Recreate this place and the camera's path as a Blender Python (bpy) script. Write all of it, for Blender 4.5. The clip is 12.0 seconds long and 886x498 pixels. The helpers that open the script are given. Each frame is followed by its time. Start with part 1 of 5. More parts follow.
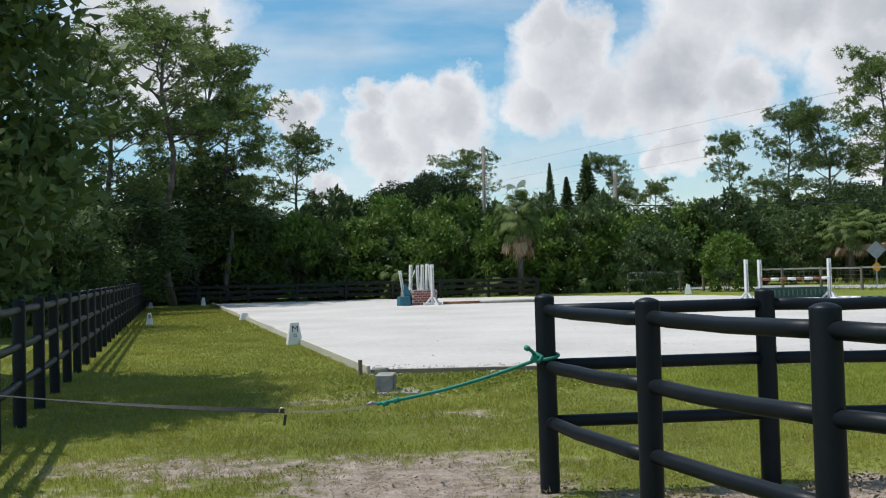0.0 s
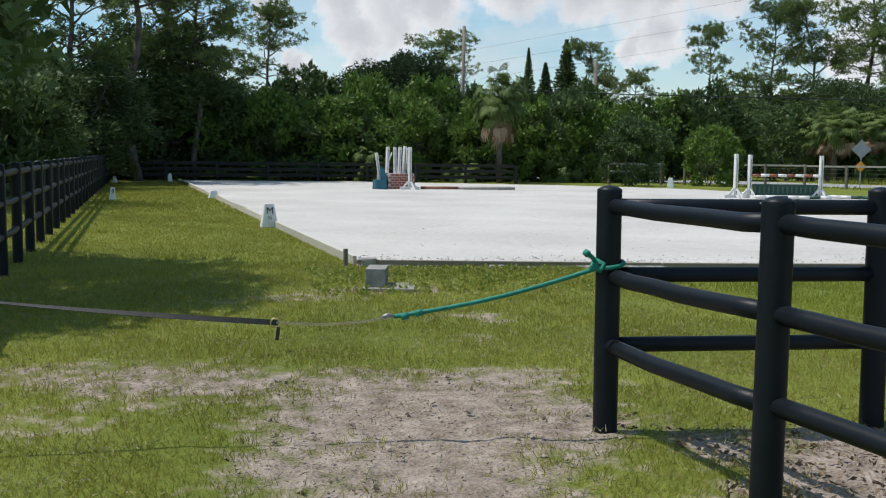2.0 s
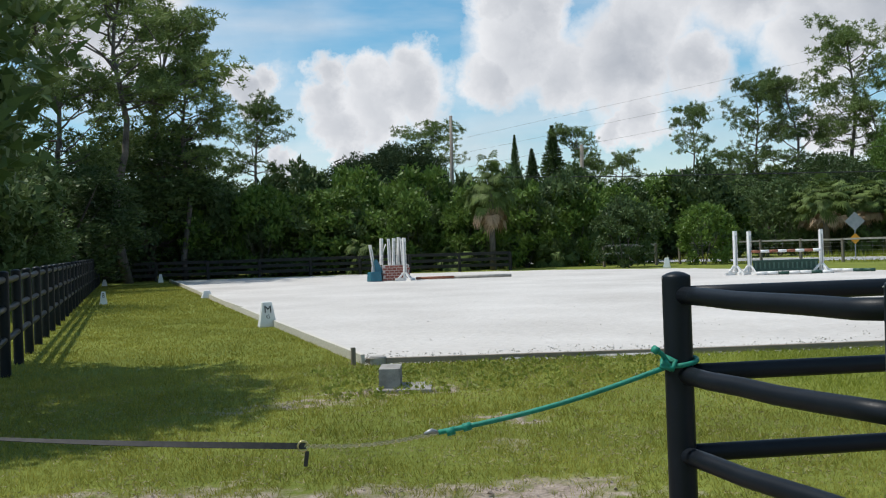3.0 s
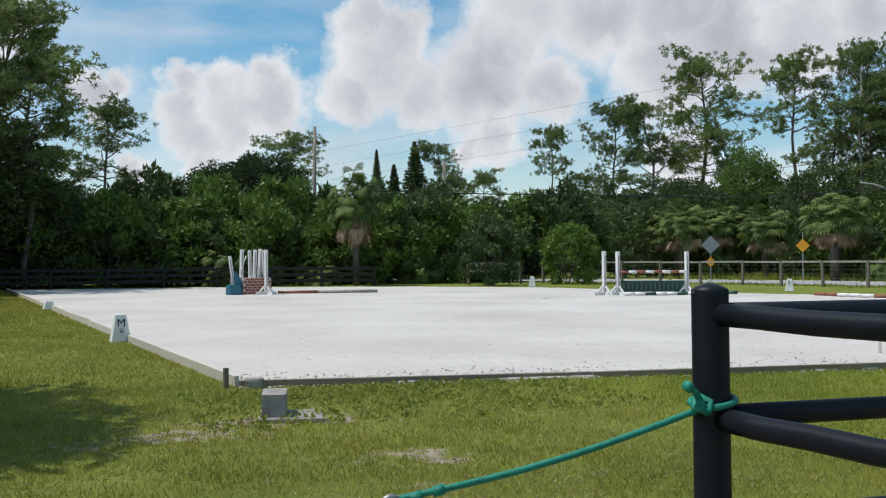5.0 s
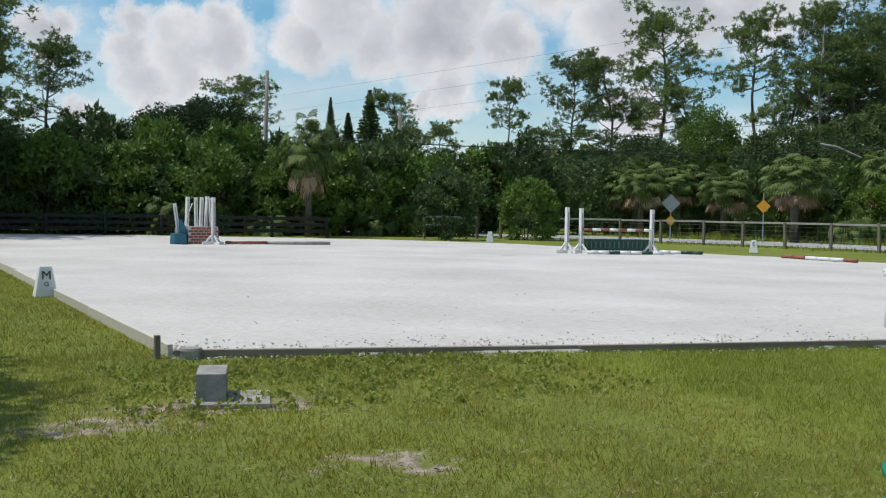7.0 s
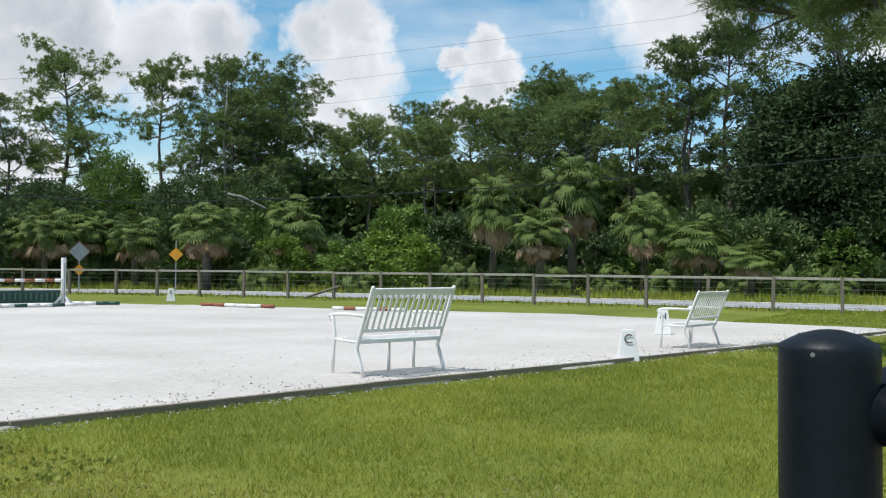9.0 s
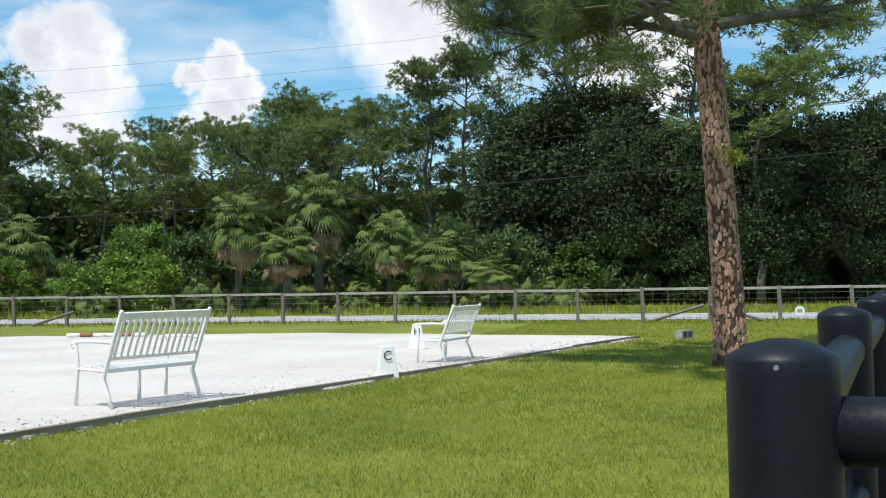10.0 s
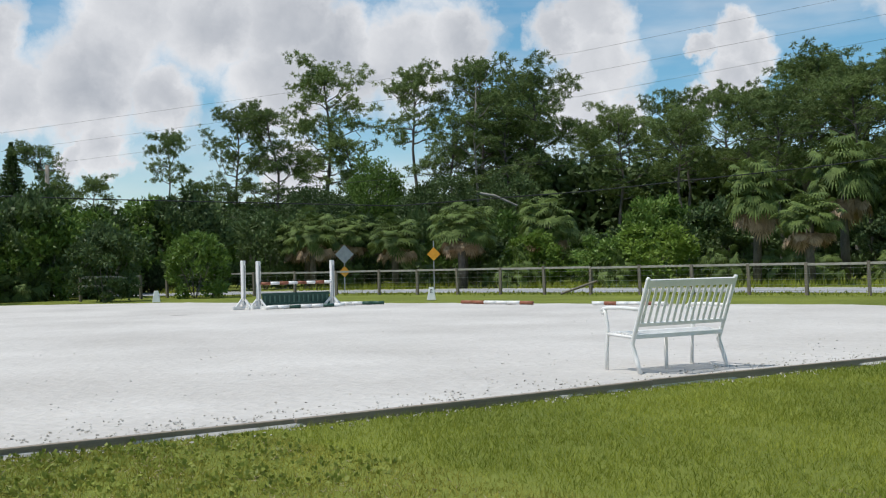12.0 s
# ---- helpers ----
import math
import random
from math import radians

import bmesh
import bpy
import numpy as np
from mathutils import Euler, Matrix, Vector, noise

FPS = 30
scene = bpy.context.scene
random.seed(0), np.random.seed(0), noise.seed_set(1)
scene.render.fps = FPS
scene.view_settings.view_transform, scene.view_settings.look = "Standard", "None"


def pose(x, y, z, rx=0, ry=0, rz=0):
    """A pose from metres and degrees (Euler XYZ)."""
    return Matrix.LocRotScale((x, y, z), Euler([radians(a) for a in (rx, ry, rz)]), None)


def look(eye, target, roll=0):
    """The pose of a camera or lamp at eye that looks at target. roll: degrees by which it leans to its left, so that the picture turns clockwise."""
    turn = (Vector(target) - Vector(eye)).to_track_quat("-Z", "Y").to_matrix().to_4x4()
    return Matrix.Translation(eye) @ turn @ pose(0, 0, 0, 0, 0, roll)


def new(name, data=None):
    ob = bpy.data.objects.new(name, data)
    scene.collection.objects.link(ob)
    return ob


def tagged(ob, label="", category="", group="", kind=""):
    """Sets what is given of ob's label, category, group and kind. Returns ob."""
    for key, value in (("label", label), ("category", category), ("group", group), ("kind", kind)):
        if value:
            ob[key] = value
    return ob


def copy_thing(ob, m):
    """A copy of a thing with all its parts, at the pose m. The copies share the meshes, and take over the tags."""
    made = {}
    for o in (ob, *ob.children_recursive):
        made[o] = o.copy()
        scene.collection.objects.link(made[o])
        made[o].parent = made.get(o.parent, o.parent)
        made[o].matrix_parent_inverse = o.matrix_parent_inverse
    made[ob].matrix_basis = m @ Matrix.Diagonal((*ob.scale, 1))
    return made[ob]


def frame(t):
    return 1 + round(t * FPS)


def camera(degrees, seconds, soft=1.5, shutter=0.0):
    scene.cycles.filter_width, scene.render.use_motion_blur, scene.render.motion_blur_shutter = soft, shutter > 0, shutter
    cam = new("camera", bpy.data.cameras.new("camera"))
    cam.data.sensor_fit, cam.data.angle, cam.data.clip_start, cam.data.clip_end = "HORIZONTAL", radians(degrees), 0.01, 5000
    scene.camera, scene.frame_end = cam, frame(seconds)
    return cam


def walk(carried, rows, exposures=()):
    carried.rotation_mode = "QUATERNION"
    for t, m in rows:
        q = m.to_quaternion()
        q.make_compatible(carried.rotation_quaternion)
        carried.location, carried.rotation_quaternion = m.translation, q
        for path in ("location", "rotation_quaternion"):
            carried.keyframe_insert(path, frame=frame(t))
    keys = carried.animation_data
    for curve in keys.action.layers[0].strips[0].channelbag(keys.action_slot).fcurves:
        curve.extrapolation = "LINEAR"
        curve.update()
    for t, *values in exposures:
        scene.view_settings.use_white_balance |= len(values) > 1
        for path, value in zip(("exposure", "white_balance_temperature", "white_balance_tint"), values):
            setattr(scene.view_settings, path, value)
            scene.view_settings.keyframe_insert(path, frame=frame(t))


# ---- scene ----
cam = camera(47.3, 12.0, soft=1.15)
PATH = [
    (0, (-1.456, -11.533, 1.304), (-1.071, -9.571, 1.347), -1.5),
    (0.5, (-1.48, -11.137, 1.285), (-1.027, -9.189, 1.253), -0.0),
    (1, (-1.533, -10.822, 1.282), (-1.02, -8.892, 1.174), -0.3),
    (1.5, (-1.556, -10.55, 1.29), (-0.975, -8.641, 1.154), 0.8),
    (2, (-1.53, -10.213, 1.284), (-1.087, -8.272, 1.099), 0.6),
    (2.5, (-1.606, -9.937, 1.3), (-1.115, -8.001, 1.198), -0.1),
    (3, (-1.625, -9.617, 1.295), (-1.159, -7.672, 1.285), -1.8),
    (3.5, (-1.69, -9.413, 1.288), (-1.124, -7.496, 1.365), -2.3),
    (3.7, (-1.743, -9.325, 1.292), (-1.085, -7.439, 1.382), -2.3),
    (5.3, (-1.637, -8.23, 1.234), (-0.899, -6.371, 1.215), -0.2),
    (5.5, (-1.59, -8.094, 1.245), (-0.871, -6.229, 1.201), -0.8),
    (6, (-1.576, -7.812, 1.242), (-0.741, -5.996, 1.18), -0.6),
    (6.5, (-1.48, -7.483, 1.232), (-0.623, -5.678, 1.152), -0.5),
    (6.7, (-1.42, -7.345, 1.263), (-0.623, -5.512, 1.183), 0.9),
    (8.3, (-1.092, -6.379, 1.221), (0.361, -5.005, 1.199), 1.9),
    (8.5, (-1.072, -6.287, 1.231), (0.502, -5.054, 1.204), 2.1),
    (8.6, (-1.08, -6.239, 1.237), (0.543, -5.071, 1.199), 2.0),
    (9, (-0.992, -6.066, 1.223), (0.691, -4.986, 1.258), 0.5),
    (9.5, (-0.878, -5.896, 1.226), (0.945, -5.079, 1.326), -0.9),
    (10, (-0.862, -5.8, 1.215), (1.038, -5.175, 1.285), -0.9),
    (10.5, (-0.813, -5.768, 1.188), (1.042, -5.02, 1.192), -0.9),
    (11, (-0.757, -5.714, 1.175), (1.041, -4.838, 1.163), -1.8),
    (11.3, (-0.675, -5.615, 1.192), (0.995, -4.514, 1.207), -0.7),
    (11.5, (-0.647, -5.589, 1.175), (0.932, -4.363, 1.208), -0.5),
    (12, (-0.771, -5.619, 1.181), (0.599, -4.162, 1.212), -1.2),
]
walk(cam, [(t, look(eye, target, roll)) for t, eye, target, roll in PATH],
     [(0, -0.16), (2.5, -0.2), (3.5, -0.12), (6, -0.32), (6.5, -0.3), (8.5, -0.16), (9.5, 0.1), (10.2, 0.18), (11, -0.06), (12, -0.24)])

# ---- world, sun, exposure ----
SUN_DIR = Vector((-0.46, 0.2, 1.0)).normalized()
sun = new("sun", bpy.data.lights.new("sun", "SUN"))
sun.data.energy, sun.data.angle, sun.data.color = 4.2, radians(0.6), (1.0, 0.965, 0.90)
sun.matrix_world = look(SUN_DIR * 60, (0, 0, 0))

# cloud heaps: direction x, y, z and angular radius in degrees
CLOUDS_WOOD = [
    (0.130, 0.977, 0.168, 1.0), (0.126, 0.982, 0.142, 1.2), (0.164, 0.973, 0.162, 1.2), (0.207, 0.962, 0.179, 1.3), (0.207, 0.966, 0.152, 2.0),
    (0.172, 0.976, 0.134, 1.9), (0.136, 0.983, 0.121, 1.5), (0.291, 0.928, 0.232, 1.4), (0.324, 0.921, 0.217, 1.6), (0.308, 0.933, 0.184, 2.6),
    (0.348, 0.924, 0.157, 1.8), (0.279, 0.947, 0.158, 1.6), (0.396, 0.903, 0.168, 2.7), (0.419, 0.884, 0.206, 2.4), (0.459, 0.873, 0.163, 1.8),
    (0.431, 0.868, 0.246, 2.7), (0.049, 0.987, 0.152, 1.3), (0.067, 0.984, 0.163, 0.9), (0.417, 0.902, 0.114, 1.3), (0.396, 0.912, 0.106, 0.9),
    (0.082, 0.993, 0.082, 1.0), (0.141, 0.986, 0.091, 0.8), (-0.08, 0.97, 0.227, 4.0)]
CLOUDS_ROAD = [
    (0.497, 0.836, 0.235, 2.9), (0.552, 0.799, 0.238, 2.7), (0.601, 0.770, 0.216, 1.9), (0.746, 0.628, 0.222, 1.4), (0.768, 0.598, 0.229, 1.9),
    (0.776, 0.603, 0.187, 2.2), (0.772, 0.617, 0.154, 1.9), (0.800, 0.582, 0.143, 1.1), (0.828, 0.523, 0.203, 0.7), (0.842, 0.498, 0.206, 1.2),
    (0.853, 0.484, 0.195, 1.1), (0.846, 0.504, 0.174, 1.3), (0.835, 0.527, 0.156, 1.0), (0.555, 0.813, 0.176, 2.6), (0.599, 0.776, 0.195, 2.2),
    (0.649, 0.735, 0.200, 2.6), (0.683, 0.697, 0.218, 1.9), (0.574, 0.813, 0.096, 1.6), (0.908, 0.332, 0.256, 3.2), (0.968, 0.119, 0.223, 3.2)]
CLOUDS = CLOUDS_WOOD + CLOUDS_ROAD


def build_world():
    w = bpy.data.worlds.new("sky")
    scene.world = w
    w.use_nodes = True
    nt = w.node_tree
    nt.nodes.clear()
    N, L = nt.nodes.new, nt.links.new

    def math_node(op, a, b=None, clamp=False):
        n = N("ShaderNodeMath")
        n.operation, n.use_clamp = op, clamp
        for i, v in enumerate((a, b)):
            if v is None:
                continue
            if isinstance(v, (int, float)):
                n.inputs[i].default_value = v
            else:
                L(v, n.inputs[i])
        return n.outputs[0]

    out, bg, sky = N("ShaderNodeOutputWorld"), N("ShaderNodeBackground"), N("ShaderNodeTexSky")
    sky.sky_type, sky.sun_disc = "NISHITA", False
    sky.sun_elevation = math.asin(SUN_DIR.z)
    sky.sun_rotation = math.atan2(SUN_DIR.x, SUN_DIR.y)
    sky.air_density, sky.dust_density, sky.ozone_density = 1.0, 0.2, 3.0
    tc = N("ShaderNodeTexCoord")
    d = tc.outputs["Generated"]
    billow = N("ShaderNodeTexNoise")
    billow.inputs["Scale"].default_value, billow.inputs["Detail"].default_value = 24, 10
    billow.inputs["Roughness"].default_value = 0.62
    L(d, billow.inputs["Vector"])
    sub, scl, add, nrm = (N("ShaderNodeVectorMath") for _ in range(4))
    sub.operation, scl.operation, add.operation, nrm.operation = "SUBTRACT", "SCALE", "ADD", "NORMALIZE"
    L(billow.outputs["Color"], sub.inputs[0])
    sub.inputs[1].default_value = (0.5, 0.5, 0.5)
    L(sub.outputs[0], scl.inputs[0])
    scl.inputs["Scale"].default_value = 0.06
    L(d, add.inputs[0])
    L(scl.outputs[0], add.inputs[1])
    L(add.outputs[0], nrm.inputs[0])
    heap = None
    for x, y, z, deg in CLOUDS:
        dot = N("ShaderNodeVectorMath")
        dot.operation = "DOT_PRODUCT"
        L(nrm.outputs[0], dot.inputs[0])
        dot.inputs[1].default_value = Vector((x, y, z)).normalized()
        mr = N("ShaderNodeMapRange")
        L(dot.outputs["Value"], mr.inputs["Value"])
        mr.inputs["From Min"].default_value = math.cos(radians(deg * 1.45))
        mr.inputs["From Max"].default_value = math.cos(radians(deg * 0.85))
        heap = mr.outputs[0] if heap is None else math_node("MAXIMUM", heap, mr.outputs[0])
    # scattered cloud over the rest of the sky, and a thin high veil
    wide = N("ShaderNodeTexNoise")
    wide.inputs["Scale"].default_value, wide.inputs["Detail"].default_value = 5.0, 6
    L(nrm.outputs[0], wide.inputs["Vector"])
    wm = N("ShaderNodeMapRange")
    L(wide.outputs[0], wm.inputs["Value"])
    wm.inputs["From Min"].default_value, wm.inputs["From Max"].default_value = 0.60, 0.70
    st = N("ShaderNodeMapping")
    st.inputs["Scale"].default_value = (3, 3, 14)
    L(d, st.inputs["Vector"])
    veil = N("ShaderNodeTexNoise")
    veil.inputs["Scale"].default_value, veil.inputs["Detail"].default_value = 1.6, 5
    L(st.outputs[0], veil.inputs["Vector"])
    vm = N("ShaderNodeMapRange")
    L(veil.outputs[0], vm.inputs["Value"])
    vm.inputs["From Min"].default_value, vm.inputs["From Max"].default_value = 0.42, 0.75
    vm.inputs["To Min"].default_value, vm.inputs["To Max"].default_value = 0.10, 0.60
    low = N("ShaderNodeMapRange")
    sep = N("ShaderNodeSeparateXYZ")
    L(d, sep.inputs[0])
    L(sep.outputs["Z"], low.inputs["Value"])
    low.inputs["From Min"].default_value, low.inputs["From Max"].default_value = 0.0, 0.16
    low.inputs["To Min"].default_value, low.inputs["To Max"].default_value = 0.25, 0.0
    cover = math_node("MAXIMUM", heap, math_node("MULTIPLY", wm.outputs[0], 0.8))
    cover = math_node("MAXIMUM", cover, vm.outputs[0])
    cover = math_node("ADD", cover, low.outputs[0], True)
    grey = N("ShaderNodeTexNoise")
    grey.inputs["Scale"].default_value, grey.inputs["Detail"].default_value = 11, 6
    L(nrm.outputs[0], grey.inputs["Vector"])
    gm = N("ShaderNodeMapRange")
    L(math_node("ADD", grey.outputs[0], math_node("MULTIPLY", billow.outputs[0], 0.35)), gm.inputs["Value"])
    gm.inputs["From Min"].default_value, gm.inputs["From Max"].default_value = 0.48, 0.86
    tone = N("ShaderNodeMix")
    tone.data_type = "RGBA"
    under = N("ShaderNodeVectorMath")
    under.operation = "ADD"
    L(nrm.outputs[0], under.inputs[0])
    under.inputs[1].default_value = (0, 0, 0.03)
    thick = None
    for x, y, z, deg in CLOUDS:
        dot = N("ShaderNodeVectorMath")
        dot.operation = "DOT_PRODUCT"
        L(under.outputs[0], dot.inputs[0])
        dot.inputs[1].default_value = Vector((x, y, z)).normalized()
        mr = N("ShaderNodeMapRange")
        L(dot.outputs["Value"], mr.inputs["Value"])
        mr.inputs["From Min"].default_value = math.cos(radians(deg * 1.1)) + 0.03 * z
        mr.inputs["From Max"].default_value = 1.0 + 0.03 * z
        thick = mr.outputs[0] if thick is None else math_node("MAXIMUM", thick, mr.outputs[0])
    lit = math_node("SUBTRACT", math_node("MULTIPLY_ADD", gm.outputs[0], 0.6), math_node("MULTIPLY", thick, 0.58))
    lit.node.inputs[0].links[0].from_node.inputs[2].default_value = 0.62
    lit.node.use_clamp = True
    L(lit, tone.inputs["Factor"])
    tone.inputs["A"].default_value = (CLOUD * 0.50, CLOUD * 0.54, CLOUD * 0.61, 1)
    tone.inputs["B"].default_value = (CLOUD, CLOUD * 1.015, CLOUD * 1.05, 1)
    mix = N("ShaderNodeMix")
    mix.data_type = "RGBA"
    L(cover, mix.inputs["Factor"])
    deep = N("ShaderNodeHueSaturation")
    deep.inputs["Saturation"].default_value, deep.inputs["Value"].default_value = 1.38, 1.35
    deep.inputs["Hue"].default_value = 0.482
    L(sky.outputs[0], deep.inputs["Color"])
    L(deep.outputs[0], mix.inputs["A"])
    L(tone.outputs["Result"], mix.inputs["B"])
    L(mix.outputs["Result"], bg.inputs["Color"])
    bg.inputs["Strength"].default_value = 0.1
    L(bg.outputs[0], out.inputs["Surface"])


CLOUD = 9.6
build_world()


# ---- materials ----
def material(name, dark, light, scale=8.0, rough=0.7, metal=0.0, bump=0.3, fine=60.0, island=0.0, per_object=0.0,
             translucent=0.0, stretch=(1, 1, 1), distance=0.01, spec=0.5):
    """A surface whose colour drifts between two tones at two scales, with fine relief."""
    m = bpy.data.materials.new(name)
    m.use_nodes = True
    nt = m.node_tree
    nt.nodes.clear()
    N, L = nt.nodes.new, nt.links.new
    out, bsdf = N("ShaderNodeOutputMaterial"), N("ShaderNodeBsdfPrincipled")
    bsdf.inputs["Metallic"].default_value = metal
    bsdf.inputs["Specular IOR Level"].default_value = spec
    tc, mp = N("ShaderNodeTexCoord"), N("ShaderNodeMapping")
    mp.inputs["Scale"].default_value = stretch
    L(tc.outputs["Object"], mp.inputs["Vector"])
    big, small = N("ShaderNodeTexNoise"), N("ShaderNodeTexNoise")
    for n, s in ((big, scale), (small, fine)):
        n.inputs["Scale"].default_value, n.inputs["Detail"].default_value = s, 5
        L(mp.outputs[0], n.inputs["Vector"])
    add = N("ShaderNodeMath")
    add.operation = "MULTIPLY_ADD"
    L(small.outputs[0], add.inputs[0])
    add.inputs[1].default_value = 0.5
    L(big.outputs[0], add.inputs[2])
    value = add.outputs[0]
    for amount, node, socket in ((island, "ShaderNodeNewGeometry", "Random Per Island"), (per_object, "ShaderNodeObjectInfo", "Random")):
        if amount:
            g, a = N(node), N("ShaderNodeMath")
            a.operation = "MULTIPLY_ADD"
            L(g.outputs[socket], a.inputs[0])
            a.inputs[1].default_value = amount
            L(value, a.inputs[2])
            value = a.outputs[0]
    mr = N("ShaderNodeMapRange")
    L(value, mr.inputs["Value"])
    mid = 0.75 + (island + per_object) / 2
    half = 0.28 + (island + per_object) / 2
    mr.inputs["From Min"].default_value, mr.inputs["From Max"].default_value = mid - half, mid + half
    mix = N("ShaderNodeMix")
    mix.data_type = "RGBA"
    L(mr.outputs[0], mix.inputs["Factor"])
    mix.inputs["A"].default_value, mix.inputs["B"].default_value = (*dark, 1), (*light, 1)
    L(mix.outputs["Result"], bsdf.inputs["Base Color"])
    rr = N("ShaderNodeMapRange")
    L(small.outputs[0], rr.inputs["Value"])
    rr.inputs["To Min"].default_value, rr.inputs["To Max"].default_value = max(0.05, rough - 0.15), min(1, rough + 0.15)
    L(rr.outputs[0], bsdf.inputs["Roughness"])
    if bump:
        b = N("ShaderNodeBump")
        b.inputs["Strength"].default_value, b.inputs["Distance"].default_value = bump, distance
        L(value if not (island or per_object) else add.outputs[0], b.inputs["Height"])
        L(b.outputs[0], bsdf.inputs["Normal"])
    if translucent:
        tr, ms = N("ShaderNodeBsdfTranslucent"), N("ShaderNodeMixShader")
        L(mix.outputs["Result"], tr.inputs["Color"])
        ms.inputs[0].default_value = translucent
        L(bsdf.outputs[0], ms.inputs[1])
        L(tr.outputs[0], ms.inputs[2])
        L(ms.outputs[0], out.inputs["Surface"])
    else:
        L(bsdf.outputs[0], out.inputs["Surface"])
    return m


BLACK_PAINT = material("black_painted_pipe", (0.005, 0.0075, 0.011), (0.010, 0.0135, 0.019), 6, 0.45, bump=0.25, fine=140, distance=0.003, spec=0.22)
BOARD_DARK = material("dark_fence_board", (0.012, 0.012, 0.012), (0.035, 0.032, 0.03), 5, 0.8, bump=0.4)
WHITE_PAINT = material("white_paint", (0.72, 0.71, 0.68), (0.84, 0.83, 0.81), 5, 0.45, bump=0.1, distance=0.002)
WHITE_PLASTIC = material("white_plastic", (0.76, 0.76, 0.75), (0.85, 0.85, 0.84), 7, 0.4, bump=0.05, distance=0.002)
TIMBER_GREY = material("weathered_timber", (0.13, 0.108, 0.08), (0.36, 0.30, 0.235), 5, 0.85, bump=0.6, stretch=(0.3, 6, 6), per_object=0.3)
TIMBER_PALE = material("pale_timber", (0.42, 0.39, 0.33), (0.74, 0.70, 0.62), 5, 0.85, bump=0.6, stretch=(6, 0.3, 6), per_object=0.2)
POST_WOOD = material("fence_post_wood", (0.10, 0.085, 0.065), (0.24, 0.21, 0.17), 6, 0.85, bump=0.6, stretch=(6, 6, 0.5))
RAIL_WOOD = material("fence_rail_wood", (0.24, 0.22, 0.19), (0.42, 0.40, 0.36), 6, 0.8, bump=0.5)
CONCRETE = material("concrete_block", (0.17, 0.16, 0.145), (0.40, 0.38, 0.35), 9, 0.9, bump=0.7, fine=120, distance=0.004)
BRICK_RED = material("red_brick_board", (0.20, 0.055, 0.04), (0.36, 0.13, 0.10), 12, 0.8, bump=0.3, per_object=0.5)
MORTAR = material("mortar", (0.5, 0.45, 0.42), (0.66, 0.6, 0.56), 12, 0.85)
BLUE_PLASTIC = material("blue_plastic", (0.015, 0.10, 0.15), (0.03, 0.17, 0.23), 5, 0.4, bump=0.05)
GREEN_PANEL = material("green_painted_panel", (0.012, 0.05, 0.035), (0.025, 0.085, 0.06), 5, 0.5, bump=0.15)
GREEN_SLAT = material("green_slat", (0.05, 0.12, 0.09), (0.09, 0.17, 0.13), 6, 0.5)
BROWN_PAINT = material("brown_paint", (0.20, 0.06, 0.03), (0.34, 0.13, 0.07), 6, 0.6, bump=0.1)
ROPE_GREEN = material("green_rope", (0.0, 0.14, 0.09), (0.01, 0.27, 0.18), 30, 0.6, bump=0.8, fine=260, distance=0.004)
CHAIN_METAL = material("brassy_chain", (0.45, 0.36, 0.16), (0.72, 0.62, 0.34), 20, 0.35, 0.9, bump=0.1)
STRAP = material("webbing_strap", (0.02, 0.019, 0.018), (0.055, 0.05, 0.045), 30, 0.75, bump=0.5, fine=300, distance=0.002)
INK = material("black_lettering", (0.015, 0.015, 0.015), (0.03, 0.03, 0.03), 10, 0.5)
SIGN_BACK = material("bare_aluminium_sign", (0.28, 0.29, 0.30), (0.40, 0.41, 0.42), 5, 0.45, 0.5, bump=0.05)
SIGN_YELLOW = material("yellow_sign_sheet", (0.72, 0.30, 0.015), (0.85, 0.40, 0.03), 4, 0.45, bump=0.05)
GALVANISED = material("galvanised_steel", (0.3, 0.3, 0.3), (0.46, 0.46, 0.45), 20, 0.5, 0.7, bump=0.1)
POLE_WOOD = material("utility_pole_wood", (0.17, 0.14, 0.11), (0.34, 0.30, 0.25), 3, 0.85, bump=0.5, stretch=(6, 6, 0.4))
CABLE = material("cable_black", (0.012, 0.012, 0.012), (0.02, 0.02, 0.02), 3, 0.6, bump=0)
ASPHALT = material("asphalt", (0.24, 0.24, 0.252), (0.456, 0.456, 0.456), 1.2, 0.85, bump=0.3, fine=40)
BARK_PINE = material("pine_bark", (0.03, 0.018, 0.012), (0.15, 0.085, 0.055), 7, 0.9, bump=1.0, fine=28, stretch=(1, 1, 0.35), distance=0.05)
BARK_PLATE = material("pine_bark_plates", (0.17, 0.09, 0.06), (0.50, 0.32, 0.235), 9, 0.9, bump=0.8, fine=40, stretch=(1, 1, 0.4), distance=0.02, island=0.5)
BARK_GREY = material("grey_bark", (0.0455, 0.039, 0.0338), (0.195, 0.169, 0.1495), 5, 0.9, bump=0.8, fine=30, stretch=(1, 1, 0.4), distance=0.03)
NEEDLES = material("pine_needles", (0.05, 0.085, 0.03), (0.26, 0.335, 0.105), 0.5, 0.6, bump=0, island=0.5, per_object=0.5, translucent=0.25, spec=0.2)
NEEDLES_NEAR = material("near_pine_needles", (0.0576, 0.1056, 0.03072), (0.2112, 0.2688, 0.096), 0.8, 0.55, bump=0, island=0.6, translucent=0.3, spec=0.2)
NEEDLES_DEAD = material("dead_pine_needles", (0.10, 0.055, 0.03), (0.22, 0.13, 0.07), 2, 0.7, bump=0, island=0.6, translucent=0.2, spec=0.2)
